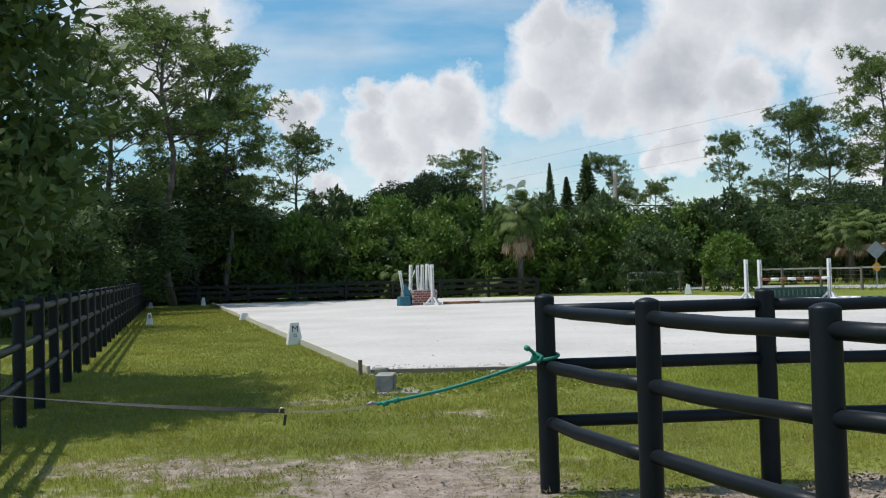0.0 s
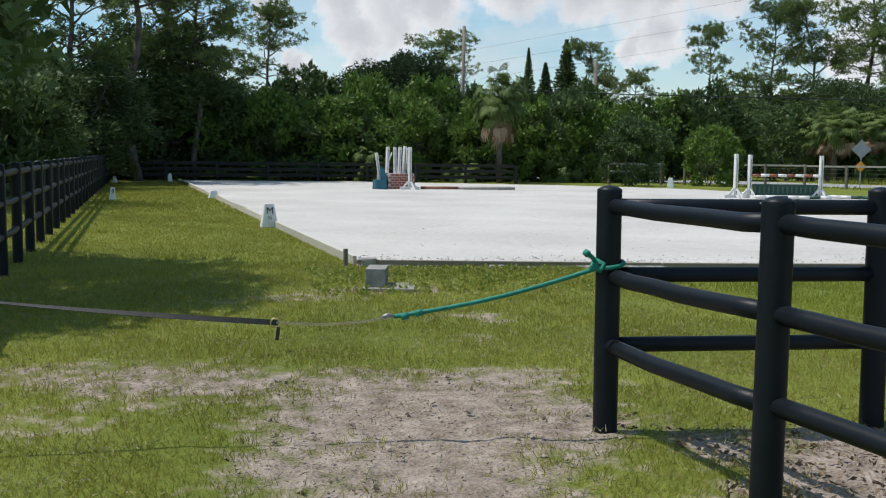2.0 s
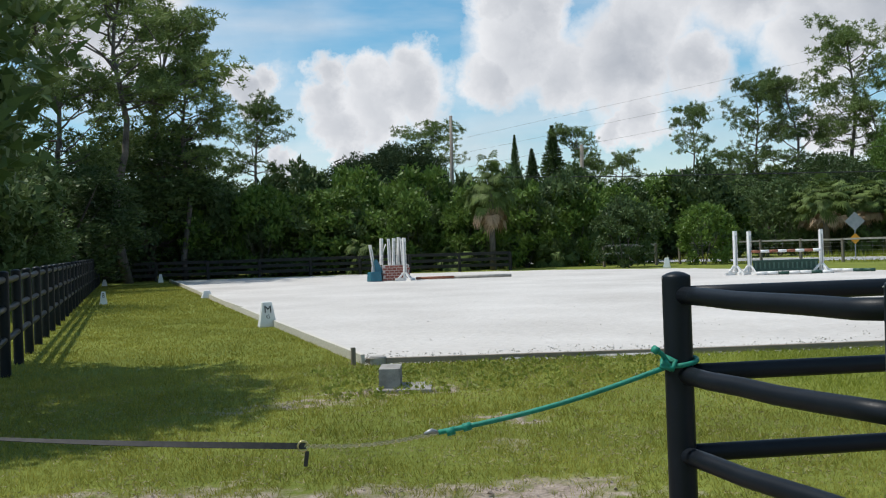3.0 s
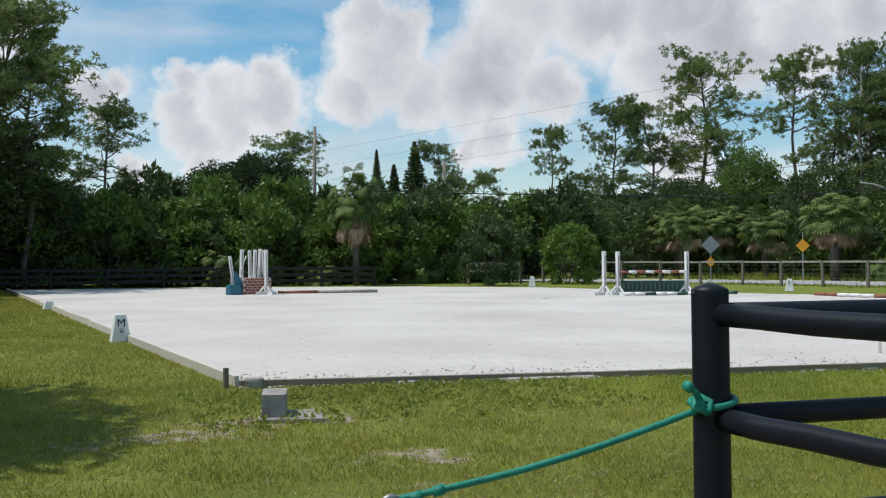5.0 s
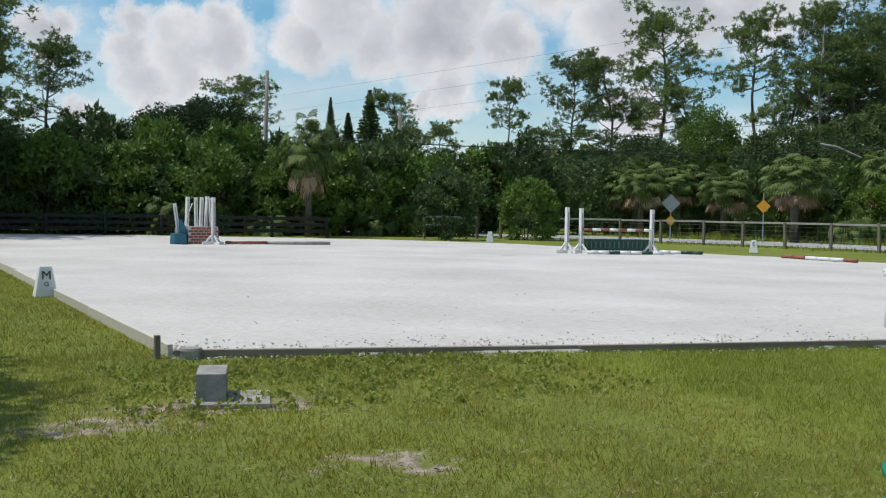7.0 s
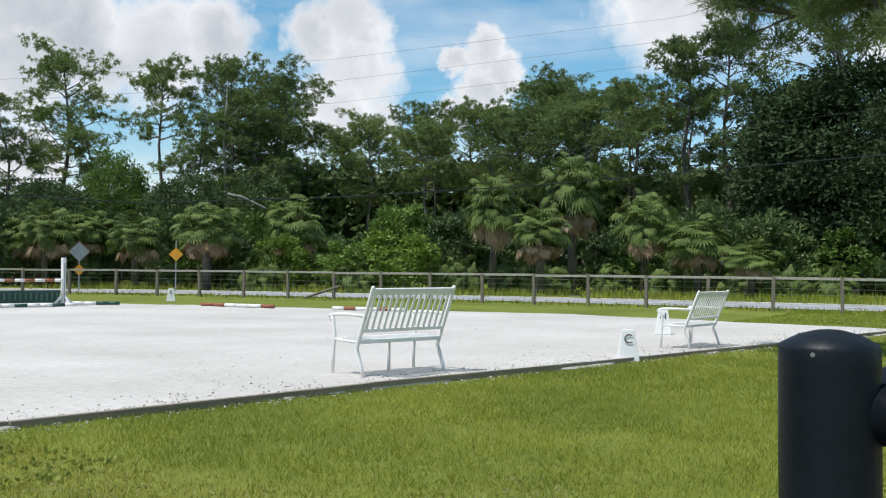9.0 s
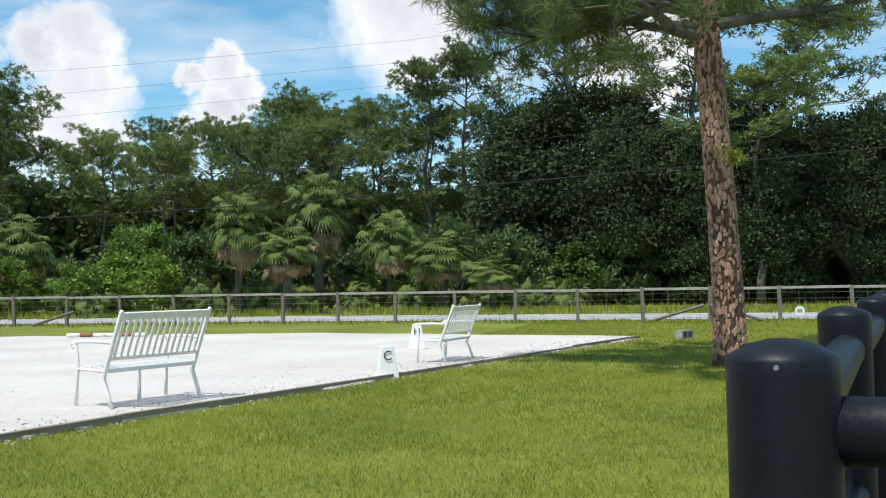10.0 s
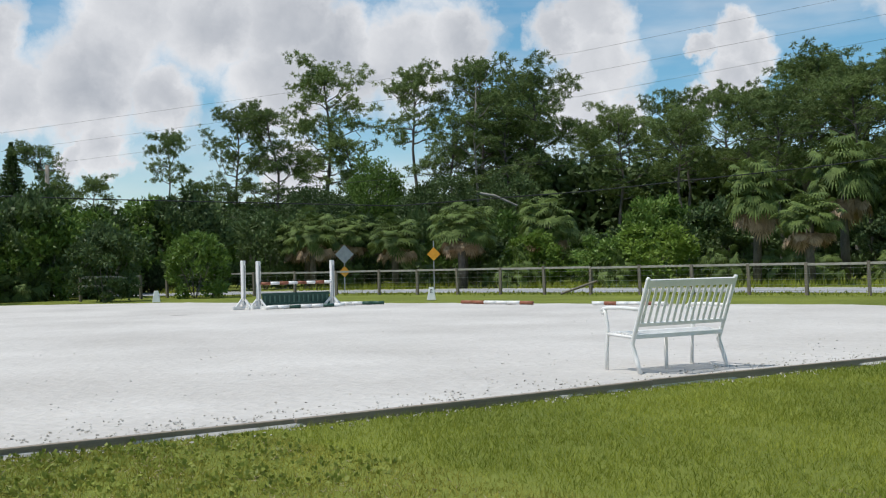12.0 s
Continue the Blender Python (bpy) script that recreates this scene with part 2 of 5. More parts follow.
LEAF_DARK = material("dark_broad_leaves", (0.036, 0.062, 0.026), (0.150, 0.215, 0.07), 0.5, 0.5, bump=0, island=0.5, per_object=0.6, translucent=0.2, spec=0.2)
LEAF_OAK = material("oak_leaves", (0.030, 0.048, 0.024), (0.080, 0.115, 0.052), 0.5, 0.95, bump=0, island=0.4, per_object=0.3, translucent=0.15, spec=0.08)
LEAF_MID = material("green_broad_leaves", (0.03496, 0.07524, 0.0152), (0.2136, 0.3245, 0.06555), 0.6, 0.5, bump=0, island=0.5, per_object=0.7, translucent=0.25, spec=0.2)
LEAF_BRIGHT = material("bright_shrub_leaves", (0.064, 0.128, 0.0192), (0.24, 0.336, 0.056), 0.8, 0.5, bump=0, island=0.5, per_object=0.6, translucent=0.3, spec=0.2)
FROND = material("palm_fronds", (0.038, 0.068, 0.018), (0.19, 0.255, 0.065), 0.8, 0.6, bump=0, island=0.6, per_object=0.3, translucent=0.2, spec=0.2)
FROND_DEAD = material("dead_palm_fronds", (0.182, 0.117, 0.065), (0.5616, 0.4056, 0.2652), 2, 0.8, bump=0, island=0.6)
GRASS_BLADE = material("grass_blades", (0.098, 0.140, 0.014), (0.445, 0.468, 0.072), 0.5, 0.55, bump=0, island=0.45, translucent=0.35, fine=3, spec=0.2)
GRASS_DRY = material("olive_grass_blades", (0.118, 0.135, 0.016), (0.49, 0.455, 0.092), 0.5, 0.6, bump=0, island=0.5, translucent=0.35, fine=3, spec=0.2)
WEED_LEAF = material("weed_leaves", (0.13, 0.165, 0.03), (0.36, 0.40, 0.08), 0.8, 0.5, bump=0, island=0.6, translucent=0.3, spec=0.2)


def sand_material():
    m = material("white_arena_sand", (0.455, 0.428, 0.398), (0.635, 0.606, 0.572), 0.35, 0.95, bump=0.9, fine=11, distance=0.05, spec=0.15)
    return m


def ground_material():
    """Turf between the blades, with sandy soil wherever the mesh says the turf is worn off."""
    m = material("turf_and_soil", (0.115, 0.145, 0.024), (0.235, 0.265, 0.05), 0.45, 0.9, bump=0.5, fine=14, distance=0.03, spec=0.15)
    nt = m.node_tree
    N, L = nt.nodes.new, nt.links.new
    bsdf = next(n for n in nt.nodes if n.type == "BSDF_PRINCIPLED")
    grass = bsdf.inputs["Base Color"].links[0].from_socket
    at, tc = N("ShaderNodeAttribute"), N("ShaderNodeTexCoord")
    at.attribute_name = "worn"
    clods, grain = N("ShaderNodeTexNoise"), N("ShaderNodeTexNoise")
    for n, s in ((clods, 7), (grain, 55)):
        n.inputs["Scale"].default_value, n.inputs["Detail"].default_value = s, 6
        L(tc.outputs["Object"], n.inputs["Vector"])
    soil = N("ShaderNodeMix")
    soil.data_type = "RGBA"
    mr = N("ShaderNodeMapRange")
    both = N("ShaderNodeMath")
    both.operation = "MULTIPLY_ADD"
    L(grain.outputs[0], both.inputs[0])
    both.inputs[1].default_value = 0.7
    L(clods.outputs[0], both.inputs[2])
    L(both.outputs[0], mr.inputs["Value"])
    mr.inputs["From Min"].default_value, mr.inputs["From Max"].default_value = 0.6, 1.1
    L(mr.outputs[0], soil.inputs["Factor"])
    soil.inputs["A"].default_value, soil.inputs["B"].default_value = (0.17, 0.128, 0.096, 1), (0.47, 0.39, 0.325, 1)
    edge = N("ShaderNodeMath")
    edge.operation = "MULTIPLY_ADD"
    L(clods.outputs[0], edge.inputs[0])
    edge.inputs[1].default_value = 1.5
    L(at.outputs["Fac"], edge.inputs[2])
    em = N("ShaderNodeMapRange")
    L(edge.outputs[0], em.inputs["Value"])
    em.inputs["From Min"].default_value, em.inputs["From Max"].default_value = 1.05, 1.5
    mix = N("ShaderNodeMix")
    mix.data_type = "RGBA"
    L(em.outputs[0], mix.inputs["Factor"])
    L(grass, mix.inputs["A"])
    L(soil.outputs["Result"], mix.inputs["B"])
    L(mix.outputs["Result"], bsdf.inputs["Base Color"])
    lumps = N("ShaderNodeBump")
    lumps.inputs["Strength"].default_value, lumps.inputs["Distance"].default_value = 1.0, 0.03
    L(both.outputs[0], lumps.inputs["Height"])
    L(bsdf.inputs["Normal"].links[0].from_socket, lumps.inputs["Normal"])
    L(lumps.outputs[0], bsdf.inputs["Normal"])
    return m


SAND, GROUND = sand_material(), ground_material()


# ---- building helpers ----
def part(name, bm, mat, parent=None, label="", smooth=False):
    me = bpy.data.meshes.new(name)
    bm.to_mesh(me)
    bm.free()
    return mesh_part(name, me, mat, parent, label, smooth)


def mesh_part(name, me, mat, parent=None, label="", smooth=False):
    if mat is not None and not me.materials:
        me.materials.append(mat)
    if smooth:
        me.polygons.foreach_set("use_smooth", [True] * len(me.polygons))
    ob = new(name, me)
    if parent is not None:
        ob.parent = parent
    if label:
        tagged(ob, label)
    return ob


def thing(name, m, label, category, group="", kind=""):
    ob = new(name)
    ob.empty_display_size = 0.2
    ob.matrix_basis = m
    return tagged(ob, label, category, group, kind)


def box(bm, size, m=None, bevel=0.0, taper=1.0):
    m = Matrix() if m is None else m
    made = bmesh.ops.create_cube(bm, size=1.0)["verts"]
    for v in made:
        k = taper if v.co.z > 0 else 1.0
        v.co = m @ Vector((v.co.x * size[0] * k, v.co.y * size[1] * k, v.co.z * size[2]))
    if bevel:
        es = {e for v in made for e in v.link_edges}
        bmesh.ops.bevel(bm, geom=list(es), offset=bevel, segments=2, affect="EDGES", profile=0.6)


def tube(bm, pts, radii, sides=8, caps=True):
    """A bent, tapering round bar through the points."""
    pts = [Vector(p) for p in pts]
    if isinstance(radii, (int, float)):
        radii = [radii] * len(pts)
    rings = []
    side = None
    for i, p in enumerate(pts):
        d = (pts[min(i + 1, len(pts) - 1)] - pts[max(i - 1, 0)]).normalized()
        if side is None:
            side = d.orthogonal().normalized()
        side = (side - d * side.dot(d)).normalized()
        up = d.cross(side)
        rings.append([bm.verts.new(p + radii[i] * (math.cos(a) * side + math.sin(a) * up))
                      for a in (2 * math.pi * k / sides for k in range(sides))])
    for a, b in zip(rings, rings[1:]):
        for k in range(sides):
            bm.faces.new((a[k], a[(k + 1) % sides], b[(k + 1) % sides], b[k]))
    if caps:
        bm.faces.new(rings[0][::-1])
        bm.faces.new(rings[-1])


def bm_tube(pts, radii, sides=8):
    bm = bmesh.new()
    tube(bm, pts, radii, sides)
    return bm


def bm_box(size, m=None, bevel=0.0, taper=1.0):
    bm = bmesh.new()
    box(bm, size, m, bevel, taper)
    return bm


def leaf_mesh(name, base, way, length, width, rng, shape="diamond"):
    """Many small flat leaves: each from its base along its way."""
    n = len(base)
    base, way = np.asarray(base, float), np.asarray(way, float)
    way = way / (np.linalg.norm(way, axis=1)[:, None] + 1e-9)
    side = np.cross(way, rng.normal(size=(n, 3)))
    side /= np.linalg.norm(side, axis=1)[:, None] + 1e-9
    length = np.broadcast_to(np.asarray(length, float), (n,))[:, None]
    width = np.broadcast_to(np.asarray(width, float), (n,))[:, None] / 2
    if shape == "diamond":
        k = 4
        co = np.stack([base, base + way * length * 0.45 + side * width, base + way * length, base + way * length * 0.45 - side * width], 1)
    else:
        k = 3
        co = np.stack([base - side * width, base + side * width, base + way * length], 1)
    me = bpy.data.meshes.new(name)
    me.vertices.add(n * k)
    me.vertices.foreach_set("co", co.reshape(-1).astype(np.float32))
    me.loops.add(n * k)
    me.loops.foreach_set("vertex_index", np.arange(n * k, dtype=np.int32))
    me.polygons.add(n)
    me.polygons.foreach_set("loop_start", np.arange(0, n * k, k, dtype=np.int32))
    me.update(calc_edges=True)
    me.validate()
    return me


def clump_points(centres, radii, per, rng, flat=1.0, shell=0.5):
    """Leaf bases and ways in round clumps, denser towards the clump's skin."""
    c = np.repeat(np.asarray(centres, float), per, axis=0)
    r = np.repeat(np.asarray(radii, float), per)[:, None]
    u = rng.normal(size=c.shape)
    u /= np.linalg.norm(u, axis=1)[:, None]
    k = rng.random((len(c), 1)) ** shell
    off = u * k * r
    off[:, 2] *= flat
    return c + off, u + rng.normal(size=c.shape) * 0.6 + np.array([0, 0, 0.25])


# ---- ground, arena, road ----
A_NL, A_NR, A_FL = Vector((0.10, 1.40)), Vector((20.95, -2.95)), Vector((-2.95, 36.2))
A_SIDE = [Vector(p) for p in ((22.3, 5.0), (19.5, 16.0), (16.5, 27.0), (12.6, 31.2), (5.0, 35.0))]


def worn(x, y):
    """How far the turf is worn off, 0 to 1."""
    x0, y0 = x, y
    x += 0.30 * noise.noise((x0 * 1.6, y0 * 1.6, 21)) + 0.14 * noise.noise((x0 * 4.5, y0 * 4.5, 22))
    y += 0.30 * noise.noise((x0 * 1.6, y0 * 1.6, 31)) + 0.14 * noise.noise((x0 * 4.5, y0 * 4.5, 32))

    def blob(cx, cy, rx, ry, k=1.0):
        return k * max(0.0, 1 - ((x - cx) / rx) ** 2 - ((y - cy) / ry) ** 2)
    v = max(blob(-0.45, -5.35, 1.2, 1.45, 1.1), blob(-0.75, -6.4, 1.0, 1.1, 1.0), blob(0.15, -4.75, 0.7, 0.6, 0.8), blob(-1.7, -4.45, 1.2, 0.75, 0.8),
            blob(-2.4, -4.1, 0.7, 0.6, 0.6), blob(-2.4, -5.2, 0.6, 0.6, 0.45), blob(0.45, -2.5, 0.6, 0.3, 0.65), blob(-0.2, -0.75, 0.9, 0.36, 0.85),
            blob(-0.9, -1.2, 1.0, 0.3, 0.6), blob(0.2, -3.4, 0.4, 0.3, 0.5), blob(0.3, -0.75, 0.7, 0.4, 0.8))
    # the pen inside the pipe fence is trodden bare
    inside = min((x - 0.42) / 0.5, (-5.95 - y) / 0.4)
    if inside > -0.4:
        reach = 2.6 - 0.62 * math.hypot(x - 1.7, y + 7.5) + 0.5 * noise.noise((x0 * 1.4, y0 * 1.4, 41))
        v = max(v, min(1.2, max(0.0, inside + 0.3), max(0.0, reach)))
    return v


def build_ground():
    xs = np.concatenate([[-1500, -500, -150, -60, -30, -15, -8], np.arange(-5, 4.001, 0.06), np.arange(4.3, 12, 0.4), [13, 16, 20, 30, 45, 70, 150, 500, 1500]])
    ys = np.concatenate([[-1500, -500, -150, -60, -30, -18], np.arange(-14, -9, 0.3), np.arange(-9, 2.001, 0.06), np.arange(2.4, 12, 0.4), [13, 17, 22, 30, 40, 60, 150, 500, 1500]])
    verts, mask = [], []
    for y in ys:
        for x in xs:
            w = worn(x, y) if -6 < x < 9 and -15 < y < 3 else 0.0
            z = 0.0
            if w > 0.02:
                z = -0.02 * min(w, 1) + 0.024 * min(w, 1) * noise.noise((x * 4, y * 4, 0)) + 0.012 * min(w, 1) * noise.noise((x * 13, y * 13, 3))
            elif -6 < x < 13 and -14 < y < 13:
                z = 0.012 * noise.noise((x * 1.7, y * 1.7, 5))
            verts.append((x, y, z))
            mask.append(min(w, 1.0))
    nx = len(xs)
    faces = [(j * nx + i, j * nx + i + 1, (j + 1) * nx + i + 1, (j + 1) * nx + i) for j in range(len(ys) - 1) for i in range(nx - 1)]
    me = bpy.data.meshes.new("ground")
    me.from_pydata(verts, [], faces)
    me.attributes.new("worn", "FLOAT", "POINT").data.foreach_set("value", mask)
    ob = mesh_part("ground", me, GROUND, smooth=True)
    tagged(ob, "mown green lawn with worn patches of sandy soil", "ground", kind="structure")


def arena_outline():
    return [A_NL, A_NR, *A_SIDE, A_FL]


def inside_arena(x, y, grow=0.0):
    ring = arena_outline()
    for a, b in zip(ring, ring[1:] + ring[:1]):
        e = b - a
        if (e.x * (y - a.y) - e.y * (x - a.x)) / e.length < -grow:
            return False
    return True


def build_arena():
    ring = arena_outline()
    centre = sum(ring, Vector((0, 0))) / len(ring)
    bm = bmesh.new()
    # rings of quads from the edge towards the middle, gently uneven
    steps = [0.0, 0.004, 0.012, 0.03, 0.06, 0.1, 0.16, 0.24, 0.34, 0.46, 0.6, 0.76, 0.95]
    edge = []
    for a, b in zip(ring, ring[1:] + ring[:1]):
        n = max(2, int((b - a).length / 0.35))
        edge += [a.lerp(b, k / n) for k in range(n)]
    rows = []
    for s in steps:
        row = []
        for p in edge:
            q = p.lerp(centre, s)
            z = 0.05 + 0.012 * noise.noise((q.x * 0.8, q.y * 0.8, 1)) + 0.02 * noise.noise((q.x * 3.1, q.y * 3.1, 2)) * (1 if s > 0 else 0)
            row.append(bm.verts.new((q.x, q.y, z)))
        rows.append(row)
    m = len(edge)
    for r0, r1 in zip(rows, rows[1:]):
        for k in range(m):
            bm.faces.new((r0[k], r0[(k + 1) % m], r1[(k + 1) % m], r1[k]))
    bm.faces.new(rows[-1])
    ob = part("arena_floor", bm, SAND, smooth=True)
    tagged(ob, "raked white sand of a riding arena", "sand arena", kind="structure")


def edging(name, a, b, mat, label, height, out):
    """A run of planks on edge along one side of the sand."""
    run = (b - a)
    n = max(1, round(run.length / 3.6))
    t = thing(name, Matrix(), label, "timber edging", kind="structure")
    ang = math.degrees(math.atan2(run.y, run.x))
    shared = {}
    rng = random.Random(5)
    for k in range(n):
        p = a.lerp(b, (k + 0.5) / n)
        bm_len = run.length / n - 0.012
        if "me" not in shared:
            bm = bm_box((bm_len, 0.045, height + 0.08), None, 0.006)
            shared["me"] = bpy.data.meshes.new("plank")
            bm.to_mesh(shared["me"])
            bm.free()
            shared["me"].materials.append(mat)
        pl = mesh_part("plank", shared["me"], None, t)
        side = Vector((run.y, -run.x)).normalized() * out
        pl.matrix_basis = pose(p.x + side.x, p.y + side.y, height / 2 - 0.04 + rng.uniform(-0.012, 0.012), rng.uniform(-4, 4), rng.uniform(-0.25, 0.25), ang + rng.uniform(-0.3, 0.3))


FENCE_LINE = [(20.2, 33.9), (22.3, 32.8), (25.7, 26.6), (27.2, 20.2), (28.7, 11.5), (29.05, 4.0), (29.35, -3.7), (29.8, -13.0), (30.5, -24.0)]


def walk_line(line, step):
    """Points at even steps along a bent line, each with its heading."""
    line = [Vector(p) for p in line]
    out, left = [], 0.0
    for a, b in zip(line, line[1:]):
        d = (b - a).length
        s = left
        while s < d:
            out.append((a.lerp(b, s / d), math.atan2((b - a).y, (b - a).x)))
            s += step
        left = s - d
    return out


def strip(name, line, inner, outer, z, mat, label, category):
    """A band of ground running beside a bent line."""
    pts = walk_line(line, 1.0)
    bm = bmesh.new()
    prev = None
    for p, h in pts:
        n = Vector((-math.sin(h), math.cos(h)))
        w = 0.25 * noise.noise((p.x * 0.4, p.y * 0.4, 7))
        row = [bm.verts.new((p.x + n.x * (k + w * (0.4 if k == inner or k == outer else 0)), p.y + n.y * (k + w * (0.4 if k == inner or k == outer else 0)), z)) for k in (inner, (inner + outer) / 2, outer)]
        if prev:
            for i in range(2):
                bm.faces.new((prev[i], row[i], row[i + 1], prev[i + 1]))
        prev = row
    ob = part(name, bm, mat)
    tagged(ob, label, category, kind="structure")
    return ob


build_ground()
build_arena()
edging("arena_edge_near", A_NL, A_NR, TIMBER_GREY, "weathered grey timber edging board along the sand", 0.062, 0.03)
edging("arena_edge_long", A_FL, A_NL, TIMBER_PALE, "pale timber edging board half buried in sand", 0.12, 0.03)
ROAD_LINE = [(14.0, 46.0)] + [(x, y) for x, y in FENCE_LINE[1:]] + [(33.0, -60.0)]
strip("road", ROAD_LINE, 1.9, 6.6, 0.02, ASPHALT, "grey asphalt road behind the fence", "road")
strip("road_verge", ROAD_LINE, 6.6, 7.3, 0.03, SAND, "pale sandy shoulder of the road", "road verge")


# ---- pipe fences ----
POST_H, POST_R, RAIL_R = 1.15, 0.058, 0.037
RAIL_Z = (1.055, 0.735, 0.405)


def pipe_post(bolts=True):
    bm = bmesh.new()
    tube(bm, [(0, 0, -0.3), (0, 0, POST_H - 0.035)], POST_R, 24, False)
    prof = [(POST_R, POST_H - 0.035), (POST_R, POST_H - 0.020), (POST_R * 0.96, POST_H - 0.014), (POST_R * 0.6, POST_H - 0.003), (POST_R * 0.25, POST_H + 0.002), (0.002, POST_H + 0.003)]
    rings = [[bm.verts.new((r * math.cos(a), r * math.sin(a), z)) for a in (2 * math.pi * k / 24 for k in range(24))] for r, z in prof]
    for a, b in zip(rings, rings[1:]):
        for k in range(24):
            bm.faces.new((a[k], a[(k + 1) % 24], b[(k + 1) % 24], b[k]))
    bm.faces.new(rings[-1])
    return bm


def pipe_fence(name, pts, label, cap_screws=()):
    """Round posts with three pipe rails let into them."""
    t = thing(name, Matrix(), label, "pipe fence")
    bm = pipe_post()
    me = bpy.data.meshes.new("post")
    bm.to_mesh(me)
    bm.free()
    me.materials.append(BLACK_PAINT)
    me.polygons.foreach_set("use_smooth", [len(p.vertices) == 4 for p in me.polygons])
    rng = random.Random(3)
    for i, p in enumerate(pts):
        ob = mesh_part("post", me, None, t)
        ob.matrix_basis = pose(p[0], p[1], 0, rng.uniform(-0.7, 0.7), rng.uniform(-0.7, 0.7), rng.uniform(0, 90))
        if i in cap_screws:
            bm = bm_tube([(0, 0, 0), (0, 0, 0.004)], [0.0036, 0.0028], 10)
            sc = part("screw", bm, GALVANISED, ob, "bright screw head")
            sc.matrix_world = pose(p[0] - 0.0568, p[1] + 0.012, POST_H - 0.024) @ pose(0, 0, 0, 0, -90, -12)
            sc.matrix_basis = ob.matrix_basis.inverted() @ sc.matrix_world
    for a, b in zip(pts, pts[1:]):
        a, b = Vector(a), Vector(b)
        for z in RAIL_Z:
            sag = rng.uniform(0.006, 0.016)
            line = [(*(a.lerp(b, k / 6)), z + rng.uniform(-0.004, 0.004) - sag * math.sin(math.pi * k / 6)) for k in range(7)]
            part("rail", bm_tube(line, RAIL_R, 14), BLACK_PAINT, t, smooth=True)
    return t


PEN_A = [(0.27, -5.81), (0.41, -7.0), (0.62, -8.18), (1.15, -9.25), (2.0, -10.1)]
PEN_B = [(0.27, -5.81), (1.60, -5.95), (2.95, -6.12), (4.3, -6.3), (5.65, -6.5)]
pipe_fence("pen_fence", PEN_A, "black painted steel pipe fence of a small pen", (0, 1))
pen_b = pipe_fence("pen_fence", PEN_B[1:], "black painted steel pipe fence along the lawn")
for rail_z in RAIL_Z:
    a, b = Vector(PEN_B[0]), Vector(PEN_B[1])
    part("rail", bm_tube([(*a.lerp(b, k / 4), rail_z) for k in range(5)], RAIL_R, 14), BLACK_PAINT, pen_b, smooth=True)
LEFT_PTS = [(-3.19 - 0.065 * (k * 1.36), -6.0 + k * 1.36) for k in range(32)]
pipe_fence("boundary_fence", LEFT_PTS, "long black pipe fence beside the lawn")


def board_fence(name, line, step, rails, post_size, rail_size, post_mat, rail_mat, label, brace=()):
    t = thing(name, Matrix(), label, "fence")
    pts = [p for p, _ in walk_line(line, step)]
    top = max(rails)
    bm = bm_box((post_size, post_size, top + 0.36), pose(0, 0, (top + 0.36) / 2 - 0.3), 0.012)
    me = bpy.data.meshes.new("post")
    bm.to_mesh(me)
    bm.free()
    me.materials.append(post_mat)
    rng = random.Random(9)
    for p in pts:
        ob = mesh_part("post", me, None, t)
        ob.matrix_basis = pose(p.x, p.y, rng.uniform(-0.03, 0.03), rng.uniform(-1.5, 1.5), rng.uniform(-1.5, 1.5), rng.uniform(0, 20))
    for a, b in zip(pts, pts[1:]):
        for z in rails:
            d = b - a
            bm = bm_box((d.length, rail_size[0], rail_size[1]), None, 0.006)
            ob = part("rail", bm, rail_mat, t)
            ob.matrix_basis = pose((a.x + b.x) / 2, (a.y + b.y) / 2, z + rng.uniform(-0.012, 0.012), 0, rng.uniform(-0.3, 0.3), math.degrees(math.atan2(d.y, d.x)))
    return t


board_fence("back_fence", [(-5.9, 37.9), (4.0, 37.0), (13.4, 33.8)], 2.3, (0.80, 0.54, 0.28), 0.12, (0.04, 0.14), BOARD_DARK, BOARD_DARK, "dark painted board fence in front of the woods")
board_fence("short_fence", [(16.4, 33.9), (20.2, 33.9)], 1.3, (0.95, 0.6), 0.1, (0.05, 0.1), POST_WOOD, RAIL_WOOD, "weathered post and rail fence beside the shrubs")
road_fence = board_fence("road_fence", FENCE_LINE, 1.92, (0.97,), 0.1, (0.06, 0.075), POST_WOOD, RAIL_WOOD, "timber post fence with wire mesh along the road")


def wire_mesh(line):
    """Thin horizontal and upright wires of field fencing."""
    bm = bmesh.new()
    pts = [p for p, _ in walk_line(line, 1.92)]
    for z in (0.15, 0.33, 0.5, 0.67, 0.84):
        tube(bm, [(p.x - 0.05, p.y, z) for p in pts], 0.004, 3)
    for p, _ in walk_line(line, 0.45):
        tube(bm, [(p.x - 0.05, p.y, 0.1), (p.x - 0.05, p.y, 0.93)], 0.0025, 3)
    part("wire_mesh", bm, GALVANISED, road_fence, "thin galvanised field wire")


wire_mesh(FENCE_LINE)
for x, y, h, s in ((27.35, 17.2, 98, -1), (29.3, -3.04, 92, -1), (29.35, -4.69, 92, 1)):
    bm = bm_tube([(-0.75 * s, 0, 0.05), (0.75 * s, 0, 0.5)], 0.045, 8)
    br = part("brace", bm, POST_WOOD, road_fence)
    br.matrix_basis = pose(x - 0.1, y, 0, 0, 0, h)


